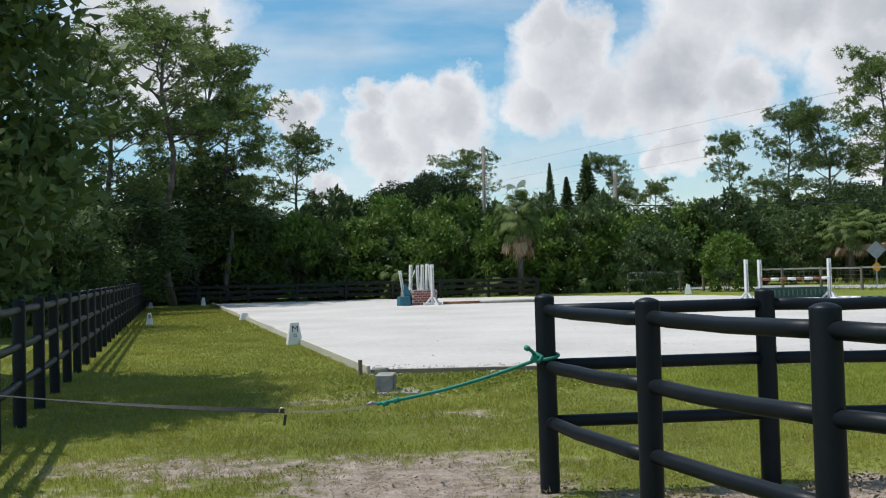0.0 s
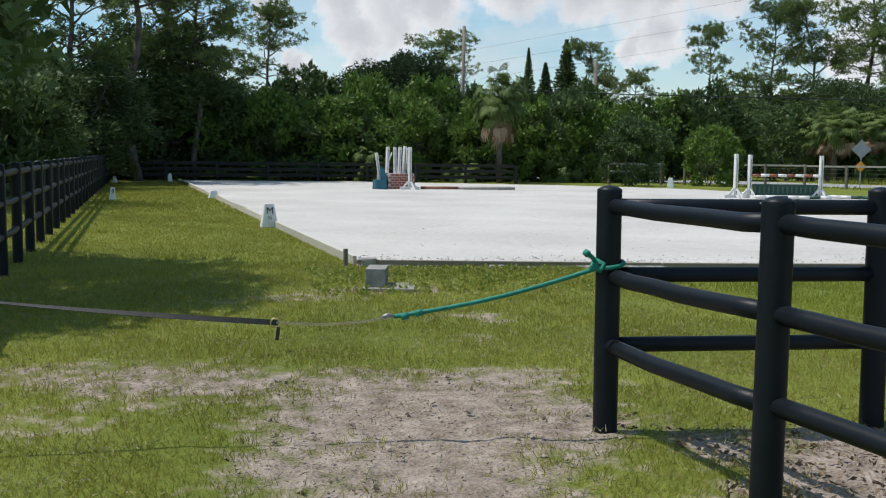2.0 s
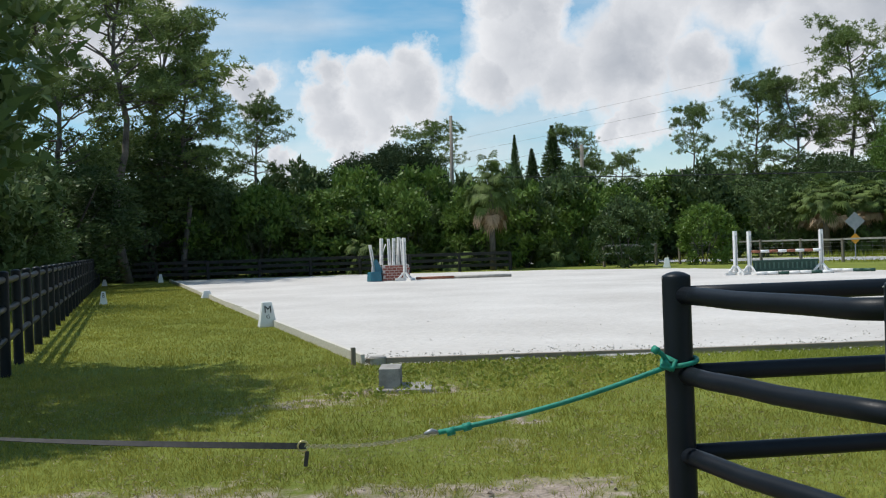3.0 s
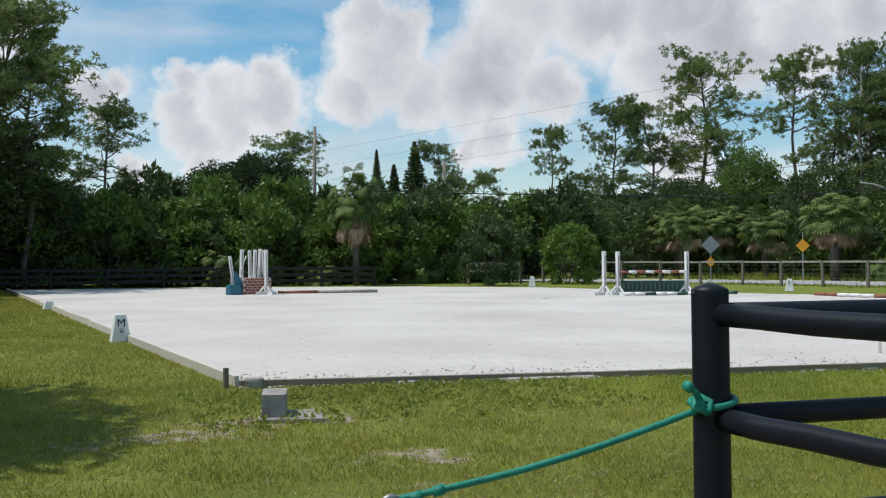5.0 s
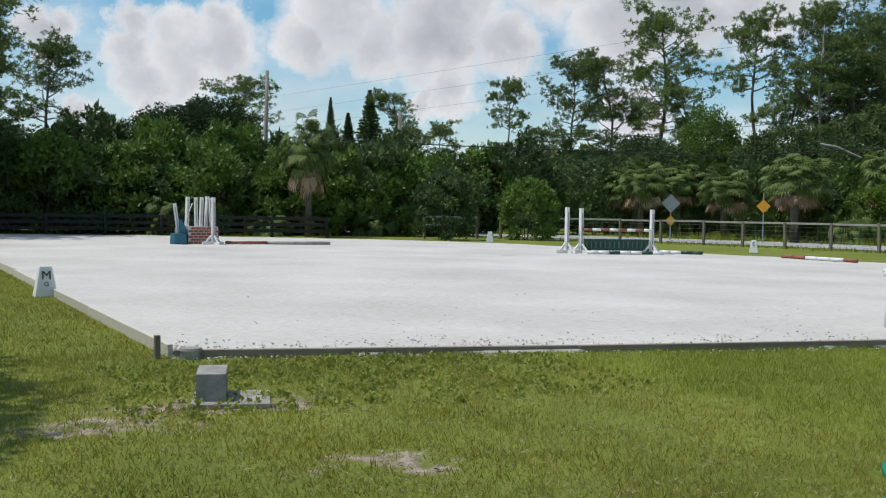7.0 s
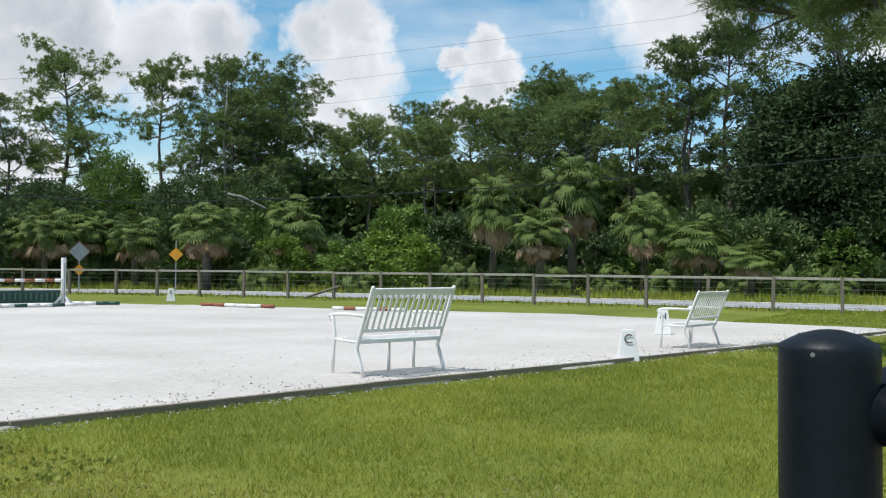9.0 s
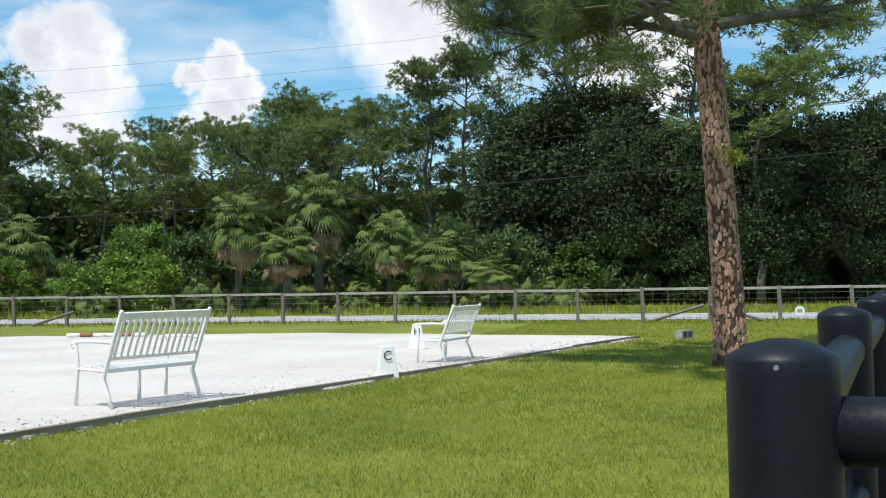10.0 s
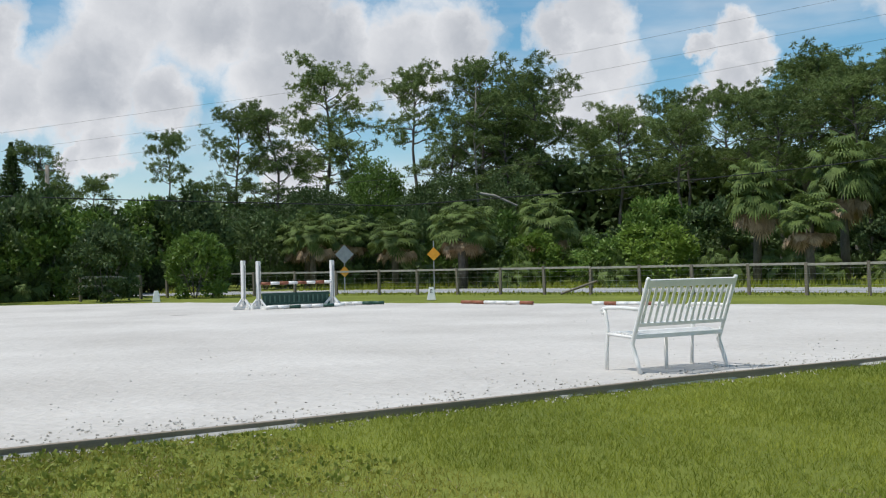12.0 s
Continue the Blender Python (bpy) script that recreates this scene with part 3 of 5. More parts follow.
# ---- things in and round the arena ----
def lettering(text, size, mat, parent, m, label):
    cu = bpy.data.curves.new("lettering", "FONT")
    cu.body, cu.size, cu.extrude, cu.align_x, cu.align_y = text, size, 0.002, "CENTER", "CENTER"
    tmp = bpy.data.objects.new("lettering", cu)
    me = bpy.data.meshes.new_from_object(tmp)
    bpy.data.objects.remove(tmp)
    ob = mesh_part("letter", me, mat, parent, label)
    ob.matrix_basis = m
    return ob


def marker(x, y, z, turn, text, small, h=0.42, lean=0.0, wide=1.0):
    """A four-sided plastic letter marker, narrower at the top."""
    t = thing("arena_marker", pose(x, y, z, lean, 0, turn) @ Matrix.Diagonal((wide, wide, 1, 1)), ("white plastic dressage marker with the letter " + text) if text else "white plastic dressage marker beside the sand", "arena marker", "dressage letters")
    bm = bmesh.new()
    box(bm, (0.30, 0.20, h), pose(0, 0, h / 2), 0.012, 0.52)
    part("body", bm, WHITE_PLASTIC, t)
    tilt = 90 - math.degrees(math.atan((0.10 - 0.052) / h))
    if text:
        lettering(text, 0.17, INK, t, pose(0, -0.081, h * 0.70, tilt), "bold black letter")
    if small:
        lettering(small, 0.09, INK, t, pose(0, -0.0915, h * 0.42, tilt), "small black letter")
    return t


marker(-0.58, 7.5, 0.0, 8, "M", "G")
marker(11.55, -0.92, 0.0, -62, "C", "")
marker(16.4, 0.4, 0.05, -70, "H", "", 0.46)
marker(-4.1, 17.8, 0.0, 8, "B", "", 0.34, 0.0, 0.65)
marker(-3.35, 36.0, 0.0, 5, "", "", 0.36, 0.0, 0.75)
marker(-5.5, 34.0, 0.0, 5, "", "", 0.26, 0.0, 0.75)
marker(17.1, 28.9, 0.02, -30, "", "", 0.42)
marker(-1.5, 18.6, 0.03, 10, "", "", 0.2)
marker(21.9, 19.1, 0.02, -45, "E", "", 0.42)



def bench(x, y, z, turn, size=1.0):
    """A metal garden bench: slatted leaning back, thin arms, splayed legs."""
    t = thing("garden_bench", pose(x, y, z, 0, 0, turn) @ Matrix.Diagonal((size, size, size, 1)), "white painted metal garden bench with slatted high back", "bench", "benches at the arena")
    w, top, seat = 1.17, 0.95, 0.40
    def back_y(h):
        return -0.02 - 0.30 * max(0.0, (h - seat)) / (top - seat) * 0.75
    for s in (-1, 1):
        X = s * w / 2
        part("back_post", bm_tube([(X, -0.10, 0.0), (X, -0.05, 0.14), (X, 0.02, 0.30), (X, back_y(seat), seat), (X, back_y(top), top), (X, back_y(top) - 0.01, top + 0.02)], [0.02, 0.022, 0.024, 0.024, 0.022, 0.018], 10), WHITE_PAINT, t, smooth=True)
        part("front_leg", bm_tube([(X, 0.43, 0.0), (X, 0.42, 0.25), (X, 0.40, 0.45), (X, 0.43, 0.60), (X, 0.45, 0.645)], 0.019, 10), WHITE_PAINT, t, smooth=True)
        part("armrest", bm_tube([(X, back_y(0.66), 0.655), (X, 0.15, 0.665), (X, 0.36, 0.66), (X, 0.465, 0.65), (X, 0.495, 0.625), (X, 0.475, 0.60), (X, 0.45, 0.61)], 0.02, 10), WHITE_PAINT, t, smooth=True)
        part("side_rail", bm_tube([(X, -0.02, seat - 0.03), (X, 0.41, seat - 0.01)], 0.016, 8), WHITE_PAINT, t, smooth=True)
    tilt = math.degrees(math.atan2(back_y(seat + 0.08) - back_y(top), top - seat - 0.08))
    part("top_rail", bm_box((w, 0.03, 0.075), pose(0, back_y(top - 0.03), top - 0.035, tilt), 0.008), WHITE_PAINT, t)
    part("bottom_rail", bm_box((w, 0.026, 0.04), pose(0, back_y(seat + 0.10), seat + 0.10, tilt), 0.006), WHITE_PAINT, t)
    part("seat_beam", bm_box((w, 0.05, 0.045), pose(0, -0.02, seat - 0.02), 0.006), WHITE_PAINT, t)
    n = 14
    for k in range(n):
        X = -w / 2 + w * (k + 0.7) / (n + 0.4)
        h0, h1 = seat + 0.10, top - 0.05
        part("slat", bm_box((0.034, 0.010, math.hypot(h1 - h0, back_y(h1) - back_y(h0))), pose(X, (back_y(h0) + back_y(h1)) / 2, (h0 + h1) / 2, tilt), 0.003), WHITE_PAINT, t)
    for k in range(7):
        part("seat_slat", bm_box((w, 0.044, 0.016), pose(0, 0.04 + 0.06 * k, seat + 0.01 - 0.004 * abs(3 - k)), 0.004), WHITE_PAINT, t)
    part("middle_leg", bm_tube([(0.0, 0.18, 0.0), (0.0, 0.18, seat)], 0.02, 10), WHITE_PAINT, t, smooth=True)
    return t


bench(8.11, 0.33, 0.04, -14)
bench(13.98, -1.08, 0.04, -6, 0.89)


def jump_stand(x, y, z, turn, h=1.5, base=True, lean=(0, 0), label="white wooden jump stand on a four-footed base"):
    t = thing("jump_stand", pose(x, y, z, lean[0], lean[1], turn), label, "jump stand", "jump stands")
    part("upright", bm_box((0.1, 0.1, h), pose(0, 0, h / 2), 0.008), WHITE_PAINT, t)
    part("keyhole_track", bm_box((0.03, 0.012, h * 0.8), pose(0, -0.056, h * 0.5), 0.002), GALVANISED, t, "narrow metal cup track")
    if base:
        for k in range(4):
            m = pose(0, 0, 0, 0, 0, 90 * k)
            bm = bm_box((0.34, 0.045, 0.09), m @ pose(0.22, 0, 0.045), 0.006)
            part("foot", bm, WHITE_PAINT, t)
            bm = bm_box((0.30, 0.04, 0.05), m @ pose(0.17, 0, 0.17, 0, 45, 0), 0.005)
            part("strut", bm, WHITE_PAINT, t)
    return t


def striped_pole(p, q, bands, label, r=0.05):
    p, q = Vector(p), Vector(q)
    t = thing("jump_pole", Matrix.Translation(p), label, "jump pole", "jump poles")
    d = q - p
    n = len(bands)
    for k, mat in enumerate(bands):
        part("band", bm_tube([d * (k / n), d * ((k + 1) / n)], r, 12), mat, t, smooth=True)
    return t


W, Br, Gr = WHITE_PAINT, BROWN_PAINT, GREEN_PANEL
jump_stand(14.42, 18.66, 0.05, 10, 1.36)
jump_stand(14.79, 18.47, 0.05, 10, 1.34)
jump_stand(16.82, 17.77, 0.05, 0, 1.33)
gate = thing("jump_gate", pose(15.81, 18.12, 0.05, 0, 0, -19) @ Matrix.Diagonal((0.9, 1, 0.95, 1)), "dark green slatted jump gate between white stands", "jump gate")
part("top_board", bm_box((2.2, 0.05, 0.08), pose(0, 0, 0.42), 0.006), GREEN_PANEL, gate)
part("bottom_board", bm_box((2.2, 0.05, 0.08), pose(0, 0, 0.14), 0.006), GREEN_PANEL, gate)
part("backing_panel", bm_box((2.16, 0.012, 0.24), pose(0, 0.015, 0.28), 0.002), GREEN_PANEL, gate)
for k in range(14):
    part("slat", bm_box((0.05, 0.02, 0.24), pose(-1.0 + k * 2.0 / 13, -0.012, 0.28), 0.004), GREEN_SLAT, gate)
for s in (-1, 1):
    part("foot", bm_box((0.06, 0.3, 0.1), pose(s * 1.0, 0, 0.05), 0.006), GREEN_PANEL, gate)
striped_pole((14.83, 18.40, 0.76), (16.80, 17.72, 0.76), [Br, W, Br, W, Br, W, Br, W], "brown and white striped pole across the jump", 0.045)
striped_pole((14.75, 18.05, 0.10), (16.9, 17.3, 0.10), [W, W, Gr, W, W, Gr, W], "white and green ground pole before the jump", 0.05)
striped_pole((17.3, 18.5, 0.10), (18.35, 17.3, 0.10), [W, W, W, Gr, Gr], "white ground pole lying on the sand", 0.05)
striped_pole((19.5, 15.2, 0.10), (19.75, 12.7, 0.10), [Br, Br, W, W, W, Br], "brown and white pole lying on the sand", 0.05)
striped_pole((20.05, 10.9, 0.10), (20.5, 8.9, 0.10), [W, Br, W, W, Br, W], "brown and white pole lying on the sand", 0.05)

# pile of jump parts round a brick-painted wall
wall = thing("jump_wall", pose(5.057, 25.55, 0.05, 0, 0, -6) @ Matrix.Diagonal((0.85, 1, 1, 1)), "hollow jump wall painted as red bricks", "jump wall")
part("core", bm_box((1.10, 0.34, 0.56), pose(0, 0, 0.28), 0.01), MORTAR, wall, "pale mortar coloured core")
brick_me = None
for row in range(6):
    for col in range(6):
        X = -0.55 + (col + (0.5 if row % 2 else 0.0)) * 0.19 + 0.095
        if X > 0.55:
            continue
        if brick_me is None:
            bm = bm_box((0.17, 0.02, 0.072), None, 0.004)
            brick_me = bpy.data.meshes.new("brick")
            bm.to_mesh(brick_me)
            bm.free()
            brick_me.materials.append(BRICK_RED)
        mesh_part("brick", brick_me, None, wall).matrix_basis = pose(X, -0.172, 0.055 + row * 0.09)
side = thing("jump_wall", pose(4.488, 25.87, 0.05, 0, 0, 55), "short jump wall block painted as red bricks", "jump wall")
part("core", bm_box((0.5, 0.32, 0.52), pose(0, 0, 0.26), 0.01), MORTAR, side)
for row in range(5):
    for col in range(2):
        mesh_part("brick", brick_me, None, side).matrix_basis = pose(-0.13 + col * 0.21 + (0.04 if row % 2 else 0), -0.162, 0.06 + row * 0.095)
for x, y, h, rz in ((4.607, 25.87, 0.95, 20), (4.862, 25.65, 0.93, 0), (4.981, 25.53, 0.94, 8), (5.168, 25.63, 0.97, 30), (5.321, 25.50, 0.92, 0)):
    jump_stand(x, y, 0.61, rz, h, False, (random.Random(int(x * 100)).uniform(-2, 2), random.Random(int(x * 70)).uniform(-3, 3)), "white jump upright stacked on the brick jump wall")
jump_stand(5.321, 25.23, 0.05, 20, 1.5)
bin_ = thing("jump_filler", pose(4.267, 25.40, 0.05, 0, 0, 15), "blue plastic jump filler with a sloping wing", "jump filler")
part("body", bm_box((0.44, 0.36, 0.34), pose(0, 0, 0.17), 0.03, 0.9), BLUE_PLASTIC, bin_)
part("wing", bm_box((0.34, 0.06, 0.52), pose(0.15, 0.05, 0.52, 0, -16, 0), 0.02, 0.3), BLUE_PLASTIC, bin_)
jump_stand(4.377, 25.75, 0.05, 0, 1.3, False, (0, -8), "white jump upright leaning beside the blue filler")
striped_pole((4.437, 25.65, 0.55), (4.803, 26.00, 1.35), [W], "thin white pole leaning on the pile", 0.018)
striped_pole((5.75, 25.40, 0.11), (7.1, 25.25, 0.11), [BROWN_PAINT], "brown pole lying on the sand", 0.05)
striped_pole((6.75, 25.30, 0.10), (9.15, 25.00, 0.10), [RAIL_WOOD], "weathered pole lying on the sand", 0.05)
striped_pole((6.9, 25.60, 0.10), (9.1, 25.35, 0.10), [RAIL_WOOD], "weathered pole lying on the sand", 0.05)


def cinder_block(x, y, z, turn, label):
    t = thing("concrete_block", pose(x, y, z, 0, 0, turn), label, "concrete block", "concrete blocks")
    bm = bmesh.new()
    wall_t = 0.034
    box(bm, (wall_t, 0.39, 0.19), pose(-0.078, 0, 0.095), 0.004)
    box(bm, (wall_t, 0.39, 0.19), pose(0.078, 0, 0.095), 0.004)
    for yy in (-0.178, 0, 0.178):
        box(bm, (0.124, wall_t, 0.188), pose(0, yy, 0.095), 0.003)
    # a block on its side: the cells look sideways
    bmesh.ops.rotate(bm, verts=bm.verts, cent=(0, 0, 0.095), matrix=Matrix.Rotation(radians(90), 3, "Y"))
    part("shell", bm, CONCRETE, t)
    return t


cinder_block(0.03, -0.50, 0.0, -14, "grey hollow concrete block on the worn grass")
cinder_block(20.7, -3.95, 0.0, 60, "dark hollow concrete block lying in the grass")
pad = thing("concrete_slab", pose(0.14, -0.58, 0.0, 0, 0, -14), "thin grey paving slab under the block", "slab")
part("slab", bm_box((0.5, 0.5, 0.03), pose(0, 0, 0.0), 0.006), CONCRETE, pad)
stake = thing("timber_stake", pose(-0.04, 1.36, 0, 0, 0, 10), "short dark timber stake in the grass", "stake")
part("shaft", bm_box((0.045, 0.045, 0.46), pose(0, 0, -0.035), 0.004), POST_WOOD, stake)
coil = thing("pipe_stub", pose(0.22, 1.30, 0, 0, 0, 0), "short grey pipe stub capped beside the edging", "pipe stub")
part("pipe", bm_tube([(0, 0, -0.05), (0, 0, 0.075)], 0.085, 20), GALVANISED, coil)
part("cap", bm_tube([(0, 0, 0.07), (0, 0, 0.09)], [0.098, 0.09], 20), CONCRETE, coil)


# the rope, chain and strap that close the gap
def gap_line():
    k = Vector((0.20, -5.86, 0.775))
    e1, e2, e3 = Vector((-0.72, -5.665, 0.54)), Vector((-1.25, -5.66, 0.525)), Vector((-3.2, -5.6, 0.74))
    t = thing("lead_rope", Matrix(), "green lead rope knotted to the black post", "rope")
    pts = [k.lerp(e1, i / 14) - Vector((0, 0, 0.025 * math.sin(math.pi * i / 14))) for i in range(15)]
    part("rope", bm_tube(pts, 0.0105, 10), ROPE_GREEN, t, smooth=True)
    loop = []
    for i in range(29):
        a = 2 * math.pi * i / 28
        loop.append((0.27 + 0.068 * math.cos(a), -5.81 + 0.068 * math.sin(a), 0.785 + 0.012 * math.sin(a + 1)))
    part("wrap", bm_tube(loop, 0.0105, 10), ROPE_GREEN, t, smooth=True)
    part("knot", bm_tube([(0.20, -5.88, 0.76), (0.175, -5.87, 0.795), (0.19, -5.835, 0.81), (0.225, -5.86, 0.79), (0.20, -5.885, 0.765), (0.165, -5.86, 0.775), (0.185, -5.835, 0.80)], 0.012, 10), ROPE_GREEN, t, smooth=True)
    part("tail", bm_tube([(0.19, -5.86, 0.79), (0.165, -5.865, 0.825), (0.135, -5.87, 0.845)], [0.0105, 0.0105, 0.0105], 10), ROPE_GREEN, t, smooth=True)
    part("tail_knot", bm_tube([(0.143, -5.87, 0.838), (0.125, -5.875, 0.85)], [0.017, 0.016], 10), ROPE_GREEN, t, smooth=True)
    for f in (0.86, 0.93):
        p = k.lerp(e1, f) - Vector((0, 0, 0.01))
        part("splice", bm_tube([p, p + (e1 - k).normalized() * 0.035], 0.0165, 10), ROPE_GREEN, t, smooth=True)
    part("snap_hook", bm_tube([e1, e1 + Vector((-0.03, 0, 0.008)), e1 + Vector((-0.06, 0, -0.002))], [0.008, 0.011, 0.006], 8), GALVANISED, t, "metal snap hook", True)
    c = thing("chain", Matrix(), "thin brass coloured chain between rope and strap", "chain")
    n = 44
    link = None
    d = (e2 - e1)
    for i in range(n):
        p = e1.lerp(e2, (i + 0.5) / n) - Vector((0, 0, 0.02 * math.sin(math.pi * (i + 0.5) / n)))
        if link is None:
            ring = [(0.0105 * math.cos(a), 0.0065 * math.sin(a), 0) for a in (2 * math.pi * q / 12 for q in range(13))]
            link = bpy.data.meshes.new("link")
            bm = bm_tube(ring, 0.0025, 5)
            bm.to_mesh(link)
            bm.free()
            link.materials.append(CHAIN_METAL)
        mesh_part("link", link, None, c).matrix_basis = Matrix.Translation(p) @ d.to_track_quat("X", "Z").to_matrix().to_4x4() @ pose(0, 0, 0, 90 * (i % 2), 0, 0)
    s = thing("webbing_strap", Matrix(), "flat black webbing strap stretched across the gap", "strap")
    bm = bmesh.new()
    prev = None
    N = 60
    for i in range(N + 1):
        f = i / N
        p = e2.lerp(e3, f) - Vector((0, 0, 0.018 * math.sin(math.pi * f)))
        a = radians(75 - 68 * min(1, f * 1.5))
        o = Vector((0, math.cos(a), math.sin(a))) * 0.0125
        q = Vector((0, -math.sin(a), math.cos(a))) * 0.0012
        row = [bm.verts.new(p + u) for u in (o + q, o - q, -o - q, -o + q)]
        if prev:
            for j in range(4):
                bm.faces.new((prev[j], prev[(j + 1) % 4], row[(j + 1) % 4], row[j]))
        prev = row
    bmesh.ops.recalc_face_normals(bm, faces=bm.faces)
    part("webbing", bm, STRAP, s)
    ring = [(e2.x - 0.012 + 0.02 * math.cos(a), e2.y, e2.z + 0.02 * math.sin(a)) for a in (2 * math.pi * q / 16 for q in range(17))]
    part("ring", bm_tube(ring, 0.004, 6), CHAIN_METAL, s, "brass ring", True)
    part("loose_end", bm_box((0.016, 0.004, 0.06), Matrix.Translation(e2 + Vector((0.0, 0, -0.05))) @ pose(0, 0, 0, 0, 8, 0), 0.001), STRAP, s)


gap_line()


# signs, poles and cables
def road_sign(x, y, turn, panels, h, label):
    t = thing("road_sign", pose(x, y, 0, 0, 0, turn), label, "road sign", "road signs")
    part("post", bm_box((0.05, 0.03, h), pose(0, 0.03, h / 2), 0.004), GALVANISED, t)
    for z, s, mat in panels:
        part("panel", bm_box((s, 0.008, s), pose(0, 0, z, 0, 45, 0), 0.003), mat, t, "diamond panel")
    return t


road_sign(27.8, 31.4, -25, [(0.95, 0.36, SIGN_YELLOW), (1.75, 0.62, SIGN_BACK)], 2.1, "diamond signs back to back on a steel post")
road_sign(30.9, 28.7, -40, [(1.68, 0.44, SIGN_YELLOW)], 2.3, "yellow diamond road sign on a steel post")


disc = thing("fence_disc", pose(29.22, -6.40, 0.32, 0, 0, -90), "round white disc sign fixed to a fence wire", "sign")
part("plate", bm_tube([(0, 0, 0), (0, -0.012, 0)], 0.135, 24), WHITE_PLASTIC, disc)
part("emblem", bm_box((0.13, 0.004, 0.10), pose(0, -0.014, 0), 0.001), SIGN_BACK, disc, "grey faded emblem")


def utility_pole(x, y, h, r, arm):
    t = thing("utility_pole", pose(x, y, 0, 0.5, 0.3, 20), "weathered wooden utility pole standing in the woods", "utility pole", "utility poles")
    part("shaft", bm_tube([(0, 0, -0.2), (0, 0, h / 2), (0, 0, h)], [r, r * 0.9, r * 0.75], 12), POLE_WOOD, t, smooth=True)
    if arm:
        part("crossarm", bm_box((1.4, 0.1, 0.1), pose(0, 0.12, h - 0.35), 0.01), POLE_WOOD, t)
    return t


utility_pole(12.46, 46.6, 8.6, 0.12, False)
utility_pole(28.95, 68.45, 9.1, 0.2, True)
utility_pole(29.8, 52.6, 5.8, 0.15, True)


def cable(pts, r, label):
    out = []
    for a, b in zip(pts, pts[1:]):
        a, b = Vector(a), Vector(b)
        out += [a.lerp(b, k / 10) for k in range(10)]
    out.append(Vector(pts[-1]))
    ob = part("overhead_cable", bm_tube(out, r, 5), CABLE)
    return tagged(ob, label, "cable", "overhead cables")


cable([(12.46, 44.0, 4.9), (18.6, 36.1, 4.3), (29.2, 29.3, 3.9), (34.6, 22.4, 4.3), (40.2, 14.8, 5.0), (44.9, -2.2, 6.25), (46.5, -18.0, 7.2)], 0.024, "thick black cable slung along the road")
cable([(29.8, 52.6, 5.6), (31.0, 32.0, 5.4), (40.3, 14.8, 6.5), (44.9, -2.2, 8.3), (47, -18, 9.4)], 0.012, "thin overhead cable along the road")
for dz in (0.0, 1.0, 2.0):
    cable([(16.0, 56.0, 6.4 + dz), (34.8, 23.1, 8.6 + dz), (42.3, 9.9, 10.4 + dz), (46.5, -14.0, 12.8 + dz)], 0.005, "thin power line high above the road")
for dz in (0.0, 0.45):
    cable([(29.8, 52.6, 5.5 - dz), (45.0, 62.0, 5.2 - dz), (60.0, 70.0, 5.4 - dz)], 0.02, "dark cable between the utility poles")


# ---- trees ----
def limb_points(rng, start, way, length, bend, n=5):
    p, d = Vector(start), Vector(way).normalized()
    pts = [p.copy()]
    for _ in range(n):
        d = (d + Vector(rng.normal(size=3)) * bend + Vector((0, 0, 0.05))).normalized()
        p = p + d * (length / n)
        pts.append(p.copy())
    return pts


def tufts(centres, sizes, per, rng):
    """Needles that spray outward and upward from the middle of each tuft."""
    c = np.repeat(np.asarray(centres, float), per, axis=0)
    r = np.repeat(np.asarray(sizes, float), per)
    u = rng.normal(size=c.shape)
    u[:, 2] += 0.35
    u /= np.linalg.norm(u, axis=1)[:, None]
    return c + u * (r * 0.25)[:, None], u, r * rng.uniform(0.6, 1.1, len(r))


